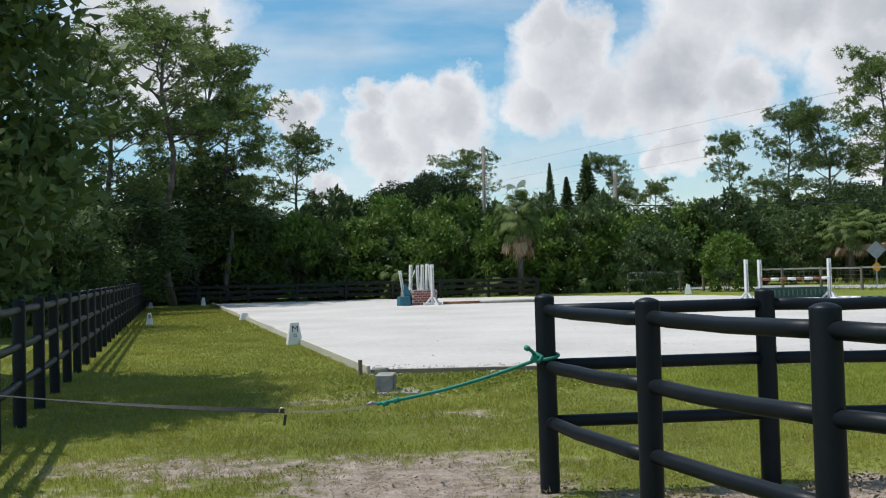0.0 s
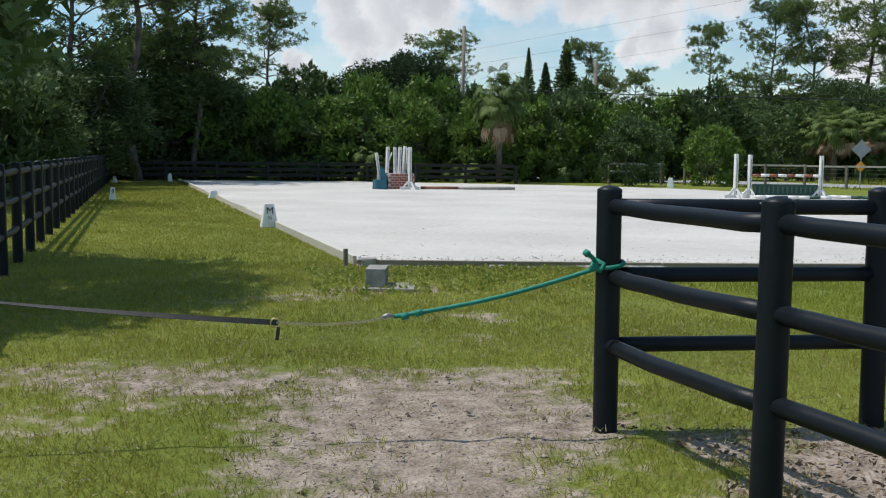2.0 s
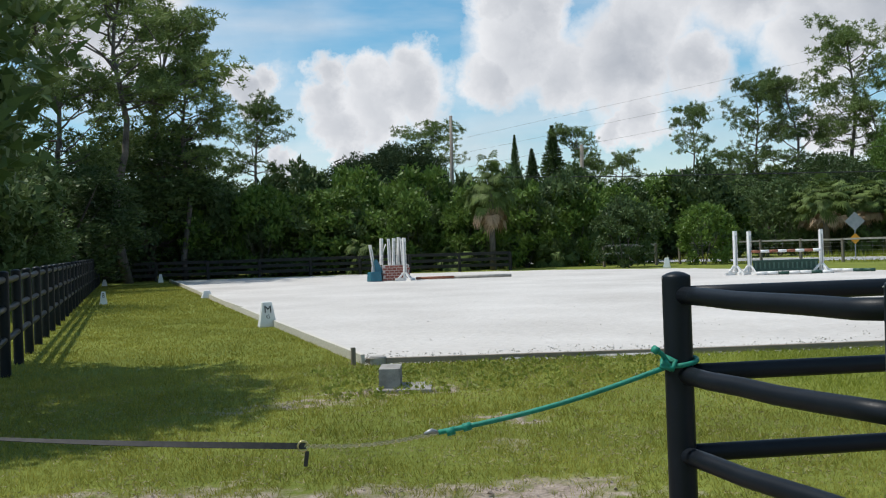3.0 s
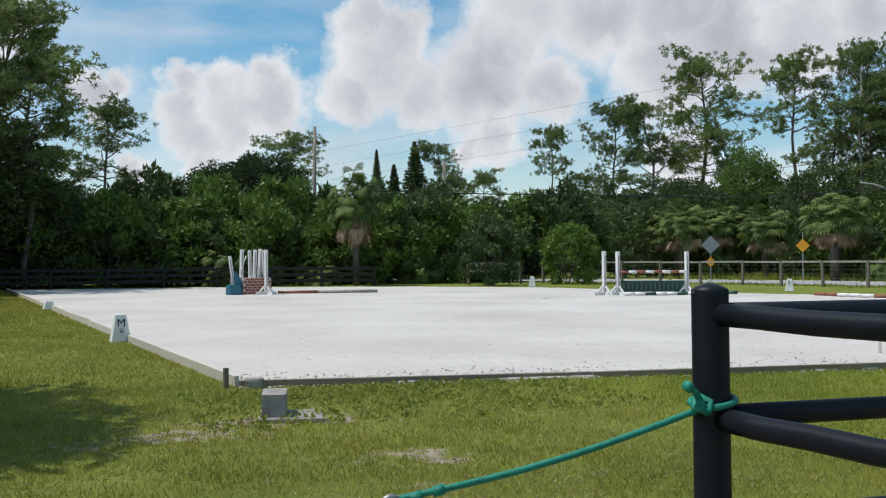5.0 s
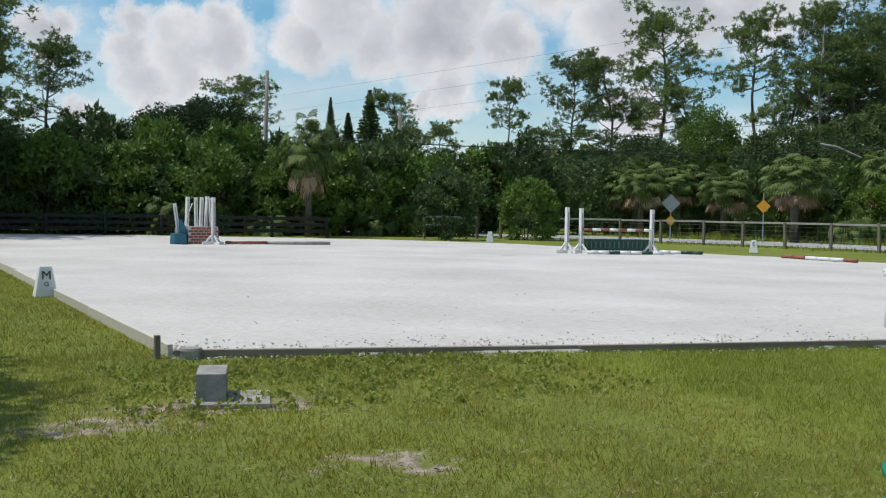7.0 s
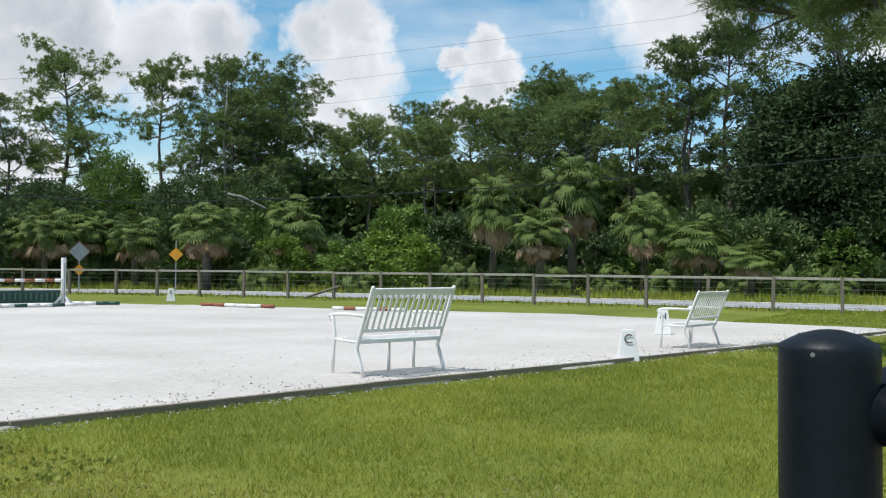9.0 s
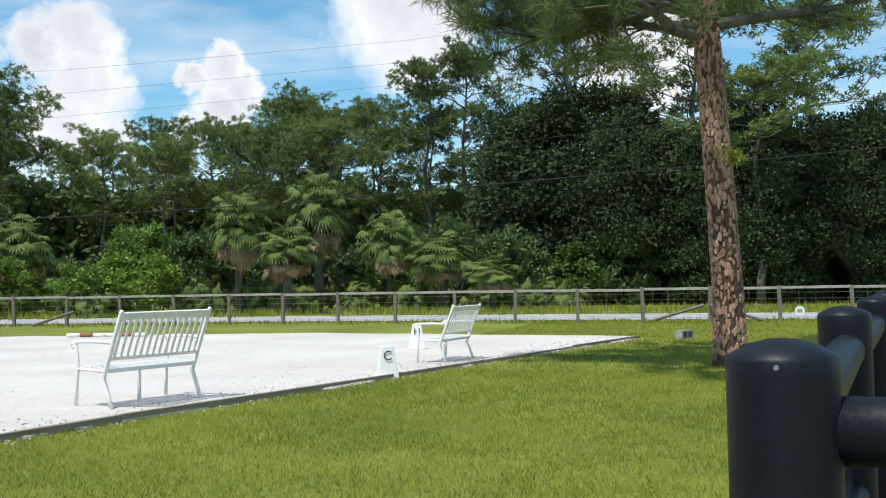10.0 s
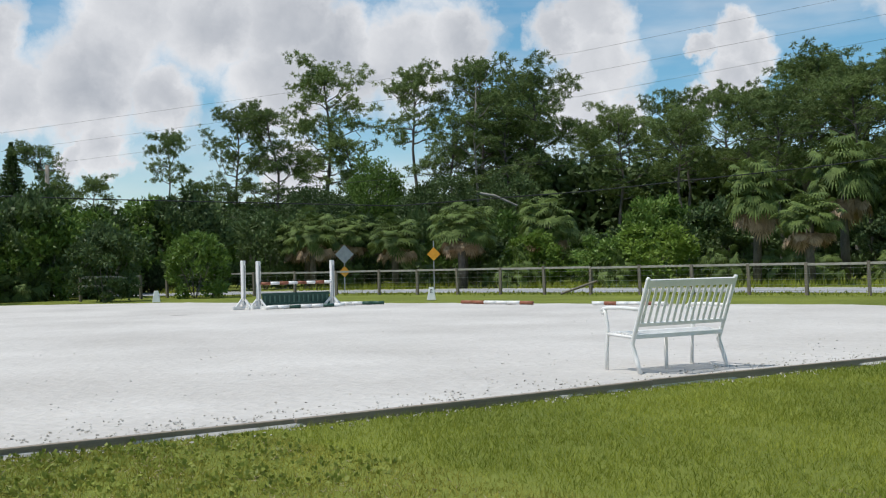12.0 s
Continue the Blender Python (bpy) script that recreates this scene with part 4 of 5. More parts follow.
def pine(name, seed, h=14.0, first=0.45, spread=2.6, limbs=20, clump=0.62, per=19, label="tall slash pine with a bare trunk and open crown"):
    """Bare trunk, crooked limbs in the upper part, needles in tufts massed at the limb ends."""
    rng = np.random.default_rng(seed)
    t = thing(name, Matrix(), label, "pine tree", "pines of the wood")
    top = h * 0.97
    lean = rng.normal(size=2) * 0.018 * h
    trunk = [Vector((lean[0] * (k / 9) ** 2 + 0.012 * h * math.sin(k * 1.3 + seed), lean[1] * (k / 9) ** 2 + 0.012 * h * math.cos(k * 1.1 + seed * 2), top * k / 9 - (0.2 if k == 0 else 0))) for k in range(10)]
    radii = [0.0125 * h * (1 - 0.088 * k) for k in range(10)]
    part("trunk", bm_tube(trunk, radii, 9), BARK_GREY, t, smooth=True)
    bm = bmesh.new()
    centres, sizes = [], []

    def mass(c, size):
        # a flat-bottomed heap of tufts
        for _ in range(int(rng.integers(8, 13))):
            u = rng.normal(size=3) * (0.48, 0.48, 0.24)
            centres.append(Vector(c) + Vector(u) * size)
            sizes.append(rng.uniform(0.18, 0.31))

    for i in range(limbs):
        f = first + (1 - first) * (i + rng.random() * 0.9) / limbs
        k = min(8.99, f * 9)
        base = trunk[int(k)].lerp(trunk[int(k) + 1], k % 1)
        a = i * 2.4 + rng.normal() * 0.7
        g = (f - first) / (1 - first)
        reach = spread * (0.40 + 0.75 * math.sin(math.pi * min(1, 0.12 + 0.80 * g)) ** 0.8) * rng.uniform(0.45, 1.2)
        pts = limb_points(rng, base, (math.cos(a), math.sin(a), 0.05 + 0.75 * g), reach, 0.24)
        r0 = 0.0048 * h * (1 - 0.5 * g)
        tube(bm, pts, [r0 * (1 - 0.16 * q) for q in range(6)], 5, False)
        for q in (2, 3, 4, 5, 5):
            if rng.random() < (0.35 if q == 2 else 0.8):
                b = a + rng.normal() * 0.9
                sub = limb_points(rng, pts[q], (math.cos(b), math.sin(b), 0.45), reach * rng.uniform(0.2, 0.4), 0.25, 3)
                tube(bm, sub, [r0 * 0.42, r0 * 0.34, r0 * 0.26, r0 * 0.16], 4, False)
                mass(sub[-1], clump)
    for _ in range(5):
        mass(trunk[-1] + Vector(rng.normal(size=3)) * 0.35, clump)
    part("branchwork", bm, BARK_GREY, t)
    base, way, ln = tufts([tuple(c) for c in centres], sizes, per, rng)
    mesh_part("crown", leaf_mesh("crown", base, way, ln, 0.066, rng, "blade"), NEEDLES, t, "tufted needles")
    return t


def broadleaf(name, seed, h=8.0, width=6.0, clumps=70, per=150, leaf=0.24, mat=None, low=0.12, label="dense dark broadleaf tree", category="tree", group="trees of the wood", trunk=True):
    """Trunk, forking limbs and a crown of many leaf clumps with an uneven outline."""
    rng = np.random.default_rng(seed)
    t = thing(name, Matrix(), label, category, group)
    bm = bmesh.new()
    centres, sizes = [], []
    fork = Vector((0, 0, h * (low + 0.12)))
    lobes = [(rng.uniform(0, 6.28), rng.uniform(0.7, 1.15)) for _ in range(5)]
    for i in range(clumps):
        a, c = rng.uniform(0, 2 * math.pi), rng.uniform(0, 1) ** 0.8
        bulge = 0.72 + 0.28 * max(math.cos(a - la) * lk for la, lk in lobes)
        z = low + (1 - low) * c
        prof = math.sqrt(max(0.02, 1 - ((z - 0.48) / 0.54) ** 2))
        rr = width / 2 * bulge * prof * rng.uniform(0.62, 1.0) ** 0.6
        centres.append(Vector((rr * math.cos(a), rr * math.sin(a), h * z * rng.uniform(0.93, 1.03))))
        sizes.append(rng.uniform(0.085, 0.15) * (h + width) / 2)
        if i % 6 == 0 and trunk:
            pts = [fork, fork.lerp(centres[-1], 0.45) + Vector((0, 0, -0.04 * h)), centres[-1]]
            tube(bm, pts, [0.012 * h, 0.007 * h, 0.002 * h], 5, False)
    if trunk:
        part("trunk", bm_tube([(0, 0, -0.2), (0.03 * h, 0, h * low), fork, (0, 0.02 * h, h * 0.6)], [0.026 * h, 0.02 * h, 0.017 * h, 0.006 * h], 8), BARK_GREY, t, smooth=True)
        part("branchwork", bm, BARK_GREY, t)
    else:
        for k in range(7):
            a = k * 0.9
            tube(bm, [(0.05 * math.cos(a), 0.05 * math.sin(a), -0.05), (width * 0.2 * math.cos(a), width * 0.2 * math.sin(a), h * 0.5)], [0.02, 0.01], 4, False)
        part("stemwork", bm, BARK_GREY, t)
    base, way = clump_points([tuple(c) for c in centres], sizes, per, rng, 0.8, 0.55)
    base[:, 2] = np.maximum(base[:, 2], 0.04)
    mesh_part("crown", leaf_mesh("crown", base, way, leaf * rng.uniform(0.6, 1.3, len(base)), leaf * 0.7, rng, "blade"), mat or LEAF_DARK, t, "clustered leaves")
    return t


def fan_leaves(name, rng, centre, n, reach, up, hang, blade):
    """Fan leaves on stalks: each fan hangs from its stalk's end, and its blades bend over at the tips."""
    verts, faces, stalks = [], [], []
    for i in range(n):
        a, e = i * 2.39996 + rng.normal() * 0.25, rng.uniform(*up)
        out = np.array([math.cos(a), math.sin(a), 0.0])
        d = out * math.cos(e) + np.array([0, 0, math.sin(e)])
        hub = np.asarray(centre) + d * reach * rng.uniform(0.35, 0.75)
        stalks.append(hub)
        axis = d + np.array([0, 0, -hang * rng.uniform(0.6, 1.2)])
        axis /= np.linalg.norm(axis)
        side = np.cross(out, [0, 0, 1.0]) + rng.normal(size=3) * 0.25
        side -= axis * side.dot(axis)
        side /= np.linalg.norm(side)
        size = reach * rng.uniform(0.24, 0.36)
        for q in np.linspace(-1.6, 1.6, 11):
            v = axis * math.cos(q) + side * math.sin(q)
            w = np.cross(v, np.cross(axis, side))
            ln = size * (1 - 0.1 * abs(q)) * rng.uniform(0.85, 1.1)
            mid = hub + v * ln * 0.6
            tip = mid + (v * 0.55 + np.array([0, 0, -0.45])) * ln * 0.55
            k = len(verts)
            verts += [hub, mid + w * blade, tip, mid - w * blade]
            faces += [(k, k + 1, k + 3), (k + 1, k + 2, k + 3)]
    me = bpy.data.meshes.new(name)
    me.from_pydata([tuple(v) for v in verts], [], faces)
    return me, stalks


def palm(name, seed, h, crown=1.5, n=44, label="cabbage palm with fan fronds and a skirt of dead leaves", dead=12):
    rng = np.random.default_rng(seed)
    t = thing(name, Matrix(), label, "palm", "palms at the road")
    c = (0.0, 0.0, h - crown * 0.85)
    if h > 1.8:
        part("trunk", bm_tube([(0, 0, -0.2), (0.06, 0.02, h * 0.4), (0, 0, h - crown * 0.8)], [0.19, 0.16, 0.15], 9), BARK_GREY, t, smooth=True)
    me, hubs = fan_leaves("fronds", rng, c, n, crown, (-0.75, 1.4), 0.95, crown * 0.021)
    mesh_part("fronds", me, FROND, t, "green fan fronds")
    bm = bmesh.new()
    for p in hubs:
        tube(bm, [c, p], [0.022, 0.014], 3, False)
    part("stalkwork", bm, FROND, t)
    if dead:
        me, _ = fan_leaves("dead_skirt", rng, (0, 0, c[2] - crown * 0.15), dead, crown * 0.9, (-1.3, -0.6), 1.6, crown * 0.022)
        mesh_part("dead_skirt", me, FROND_DEAD, t, "hanging brown dead fronds")
    return t


def norfolk(name, seed, h=11.0, width=4.5):
    """A narrow cone of upswept branches in tiers with gaps between them."""
    rng = np.random.default_rng(seed)
    t = thing(name, Matrix(), "slim conical evergreen with tiered branches", "conifer", "conical evergreens")
    part("trunk", bm_tube([(0, 0, -0.2), (0, 0, h)], [0.14, 0.02], 7), BARK_GREY, t, smooth=True)
    b, w = [], []
    bm = bmesh.new()
    tiers = 38
    for k in range(tiers):
        z = h * (0.2 + 0.79 * k / (tiers - 1))
        r = width / 2 * (1 - k / tiers) + 0.02
        for q in range(8):
            a = q * 0.785 + k * 0.7 + rng.normal() * 0.12
            rr = r * rng.uniform(0.75, 1.15)
            end = (rr * math.cos(a), rr * math.sin(a), z - 0.10 * rr)
            tube(bm, [(0, 0, z), end], [0.025, 0.008], 4, False)
            for s in np.linspace(0.1, 1, 14):
                for _ in range(5):
                    b.append((rr * s * math.cos(a) + rng.normal() * 0.03, rr * s * math.sin(a) + rng.normal() * 0.03, z - 0.10 * rr * s + rng.normal() * 0.05))
                    w.append((math.cos(a) + rng.normal() * 0.6, math.sin(a) + rng.normal() * 0.6, 0.35 + rng.normal() * 0.3))
    part("branchwork", bm, BARK_GREY, t)
    mesh_part("crown", leaf_mesh("crown", b, w, np.repeat(np.linspace(0.34, 0.10, tiers), 8 * 70), 0.09, rng, "blade"), LEAF_DARK, t, "tiered dark needles")
    return t


def place(src, x, y, sx, sz, turn):
    return copy_thing(src, pose(x, y, 0, 0, 0, turn) @ Matrix.Diagonal((sx, sx, sz, 1)))


def put_away(src):
    for o in (*src.children_recursive, src):
        bpy.data.objects.remove(o)


rt = random.Random(21)
PINES = [pine("pine_tree", s, 14.0, f, sp, n, c) for s, f, sp, n, c in ((1, 0.48, 2.5, 26, 0.72), (2, 0.58, 2.4, 23, 0.78), (3, 0.38, 2.4, 30, 0.70), (4, 0.68, 2.1, 17, 0.70), (5, 0.34, 2.7, 34, 0.74))]
OAKS = [broadleaf("broadleaf_tree", s, 8.0, 6.0, c, 230, 0.185, m) for s, c, m in ((11, 90, LEAF_DARK), (12, 82, LEAF_DARK), (13, 86, LEAF_MID))]
BIG_OAK = broadleaf("broadleaf_tree", 15, 8.0, 6.0, 120, 330, 0.165, LEAF_OAK, 0.03)
HIGH_OAK = broadleaf("broadleaf_tree", 17, 11.0, 7.0, 44, 70, 0.22, LEAF_DARK, 0.42, "oak with thin high foliage beyond the fence")
SHRUBS = [broadleaf("shrub", s, 3.0, 3.4, 44, 82, 0.19, m, 0.06, lab, "shrub", "shrubs", False) for s, m, lab in ((31, LEAF_MID, "leafy green shrub at the wood's edge"), (32, LEAF_DARK, "dark green shrub at the wood's edge"), (33, LEAF_BRIGHT, "bright yellow-green shrub beside the road"))]
PALMS = [palm("cabbage_palm", 41, 5.0, 1.9, 105, dead=30), palm("cabbage_palm", 42, 5.0, 1.8, 120, dead=44)]
PALMETTOS = [palm("saw_palmetto", 43, 1.5, 1.4, 80, "low fan palm clump at the road", 5)]
PINE_W, PINE_H, OAK_W, OAK_H = 5.6, 14.0, 6.2, 8.2

PINE_SPOTS = [(-4.9, 36.3, 13.9, 7.5, 1), (-6.9, 34.1, 12.0, 5.7, 2), (-2.2, 38.5, 10.6, 4.7, 0), (-8.3, 27.9, 9.2, 3.8, 1), (-3.7, 40.4, 13.5, 6.5, 2), (2.3, 60.0, 11.6, 5.3, 1),
    (15.7, 66.1, 10.9, 5.4, 0), (30.7, 71.9, 11.5, 4.9, 2), (32.7, 68.9, 8.6, 3.8, 0), (47.2, 84.2, 15.1, 4.9, 3), (52.3, 85.9, 10.4, 5.5, 1), (41.4, 62.2, 13.9, 5.0, 0),
    (41.9, 57.2, 13.4, 5.5, 2), (47.3, 58.3, 17.6, 7.5, 0), (49.9, 51.0, 16.2, 6.2, 3), (53.5, 47.6, 16.9, 5.7, 1), (54.7, 43.3, 15.8, 6.9, 0), (68.3, 48.9, 13.3, 6.0, 1)]
PINE_SPOTS += [(70.2, 46.5, 13.7, 5.5, 3), (69.0, 41.1, 15.2, 5.8, 0), (69.6, 36.5, 14.9, 6.2, 1), (68.7, 29.7, 16.2, 8.3, 1), (70.5, 26.0, 15.5, 7.3, 3), (70.6, 29.9, 16.0, 7.5, 0),
    (71.8, 27.5, 15.1, 6.0, 1), (67.6, 22.1, 15.0, 5.6, 1), (61.5, 15.6, 16.7, 7.1, 3), (62.2, 13.3, 17.4, 6.2, 0), (57.9, 5.7, 17.6, 7.5, 1), (49.1, -5.2, 11.9, 6.8, 3),
    (57.0, 47.0, 12.5, 5.5, 3), (60.5, 40.0, 13.0, 5.6, 0), (64.0, 31.5, 13.5, 6.0, 1), (46.0, 53.0, 11.0, 5.0, 2), (52.0, -14.0, 15.0, 6.5, 1), (66.0, 17.0, 13.5, 6.0, 0)]
PINE_SPOTS += [(60.0, 22.0, 12.5, 5.6, 1), (63.0, 36.0, 12.5, 5.6, 1), (58.5, 33.5, 11.5, 5.2, 3), (58.0, 26.0, 11.5, 5.2, 0)]
PINE_SPOTS += [(58.0, 52.0, 15.5, 6.5, 2), (52.0, 44.0, 13.0, 6.0, 4), (61.0, 50.0, 16.0, 6.5, 4), (50.0, 47.5, 12.5, 5.5, 2), (63.5, 26.5, 13.5, 6.5, 4), (60.5, 18.5, 13.0, 6.0, 4), (54.5, -7.5, 17.0, 8.0, 0), (57.0, -1.5, 17.5, 8.0, 2)]
for x, y, h, w, v in PINE_SPOTS:
    place(PINES[v], x, y, w / PINE_W, 0.94 * h / PINE_H, rt.uniform(0, 360))
OAK_SPOTS = [(-4.2, 40.4, 7.8, 8.4), (-7.0, 32.1, 5.1, 7.0), (-8.2, 23.8, 4.4, 4.8), (-0.6, 50.1, 6.3, 5.9), (3.1, 47.9, 5.3, 4.6), (8.5, 49.2, 7.1, 6.6),
    (12.1, 58.7, 8.5, 6.5), (6.3, 51.6, 6.2, 4.2), (56.1, 4.6, 12.7, 11.8), (57.4, 8.1, 12.1, 7.4), (54.7, 0.8, 10.7, 8.9), (51.1, -4.1, 10.2, 7.7),
    (21.0, 43.5, 4.0, 4.3), (12.7, 44.2, 4.7, 4.5), (21.4, 49.8, 5.5, 4.3), (43.6, 48.5, 9.1, 5.2), (38.2, 47.7, 6.4, 5.3), (44.4, 42.5, 7.4, 5.7)]
OAK_SPOTS += [(49.0, 40.7, 7.5, 5.4), (34.6, 50.0, 5.3, 5.2), (35.8, 44.4, 6.4, 5.7), (-10.5, 27.0, 7.5, 6.0), (-9.5, 21.0, 6.0, 5.0), (53.5, -9.5, 10.0, 7.5)]
for i, (x, y, h, w) in enumerate(OAK_SPOTS):
    big = w > 6.3 and x > 0
    place(BIG_OAK if big else OAKS[2 if 5 < i < 17 and i % 3 == 0 else i % 2], x, y, w / OAK_W, 0.95 * h / OAK_H, rt.uniform(0, 360))
# the oak whose shade falls on the lawn beside the boundary fence
place(OAKS[0], -6.4, 1.1, 1.02, 1.0, 40)
place(HIGH_OAK, -9.7, 17.0, 1.0, 1.0, 80)
for x, y, h, w in ((12.3, 38.1, 5.5, 2.7), (42.5, 18.9, 6.0, 3.4), (41.9, 15.9, 4.1, 3.5), (47.9, 17.1, 7.2, 3.9), (45.7, 12.2, 4.9, 3.1), (44.6, 9.2, 3.6, 3.5), (35.4, 31.4, 4.3, 3.8), (44.4, 6.7, 2.5, 2.9), (35.6, 36.9, 3.9, 3.4), (38.4, 34.4, 4.3, 3.8), (34.1, 43.2, 4.1, 3.7), (36.2, 41.6, 4.3, 3.7), (41.0, 30.5, 4.9, 3.6), (2.2, 46.5, 5.2, 3.0), (33.0, 41.0, 4.4, 3.2)):
    place(PALMS[rt.randrange(2)], x * 0.94, y * 0.94 - 0.3, 1.12 * w / 3.6, h / 5.0, rt.uniform(0, 360))
for x, y in ((44.1, 5.7), (42.6, 10.0), (43.3, 13.0), (41.2, 16.6), (39.9, 19.0), (36.0, 22.4), (34.6, 27.2), (37.5, 31.0), (45.2, 3.6), (35.2, 34.0), (33.4, 38.6), (6.0, 37.5), (10.2, 37.0), (15.2, 37.2), (45.8, 7.2), (44.0, 16.5)):
    place(PALMETTOS[0], x, y, rt.uniform(0.9, 1.3), rt.uniform(1.0, 1.6), rt.uniform(0, 360))
for x, y, h, w, v in ((16.5, 32.0, 2.8, 2.8, 1), (20.6, 32.3, 2.7, 3.2, 0), (38.5, 22.0, 2.8, 4.3, 2), (36.6, 23.4, 2.3, 3.4, 0), (36.4, 27.6, 2.7, 3.6, 2)):
    place(SHRUBS[v], x, y, w / 3.6, h / 3.1, rt.uniform(0, 360))
# the hedge-like edge of the wood: behind the board fence, along the boundary and beyond the road
for k in range(22):
    x = -8 + k * 1.3
    place(SHRUBS[(0, 1, 0, 1, 0)[k % 5]], x + rt.uniform(-0.4, 0.4), 39.6 - 0.1 * max(0, x) + rt.uniform(-0.8, 1.6), rt.uniform(0.9, 1.25), rt.uniform(0.95, 1.5), rt.uniform(0, 360))
for k in range(20):
    place(SHRUBS[k % 2], -9.5 + k * 1.9 + rt.uniform(-0.6, 0.6), 43.0 + rt.uniform(-1, 2), rt.uniform(1.1, 1.5), rt.uniform(1.2, 1.8), rt.uniform(0, 360))
for k in range(16):
    place(SHRUBS[1], -8.2 - 0.05 * k + rt.uniform(-0.6, 0.6), 12.0 + k * 1.6, rt.uniform(0.9, 1.3), rt.uniform(1.1, 1.7), rt.uniform(0, 360))
for p, hd in walk_line([(20.0, 44.0), (30.0, 38.5), (37.0, 30.0), (42.0, 20.0), (45.0, 8.0), (47.0, -3.0), (50.0, -16.0)], 1.6):
    place(SHRUBS[rt.choice((0, 1, 1, 1))], p.x + 5.2 + rt.uniform(-1.2, 1.2), p.y + 1.5 + rt.uniform(-1.2, 1.2), rt.uniform(0.9, 1.3), rt.uniform(0.8, 1.5), rt.uniform(0, 360))
NORFOLKS = [norfolk("conifer_tree", 51), norfolk("conifer_tree", 52)]
for x, y, h, w in ((26.2, 77.6, 10.9, 2.7), (28.1, 72.9, 11.2, 5.0), (27.0, 75.2, 9.4, 4.0)):
    place(NORFOLKS[0 if w < 3 else 1], x, y, w / 4.5, h / 11.0, rt.uniform(0, 360))
for src in PINES + OAKS + [BIG_OAK, HIGH_OAK] + SHRUBS + PALMS + PALMETTOS + NORFOLKS:
    put_away(src)


def far_woods():
    """The mass of the wood behind the nearer trees."""
    rng = np.random.default_rng(77)
    line = [(-40, 20), (-16, 36), (-8, 50), (8, 62), (28, 68), (46, 62), (60, 50), (72, 36), (76, 20), (66, 2), (60, -12), (62, -40)]
    b, w = [], []
    for p, h in walk_line(line, 0.9):
        n = 760 if p.x > 40 else 420
        z = rng.random(n) ** 1.3 * ((8.6 if p.x > 58 else 6.4 if p.x > 40 else 3.8) + 1.6 * noise.noise((p.x * 0.12, p.y * 0.12, 4)))
        b.append(np.stack([p.x + rng.normal(size=n) * 1.6, p.y + rng.normal(size=n) * 1.6, np.maximum(z, 0.05)], 1))
        w.append(rng.normal(size=(n, 3)))
    b, w = np.concatenate(b), np.concatenate(w)
    ob = mesh_part("far_woods", leaf_mesh("far_woods", b, w, 0.8 * rng.uniform(0.6, 1.3, len(b)), 0.46, rng, "blade"), LEAF_DARK)
    tagged(ob, "dense dark green undergrowth of the wood", "woods", kind="stuff")


far_woods()


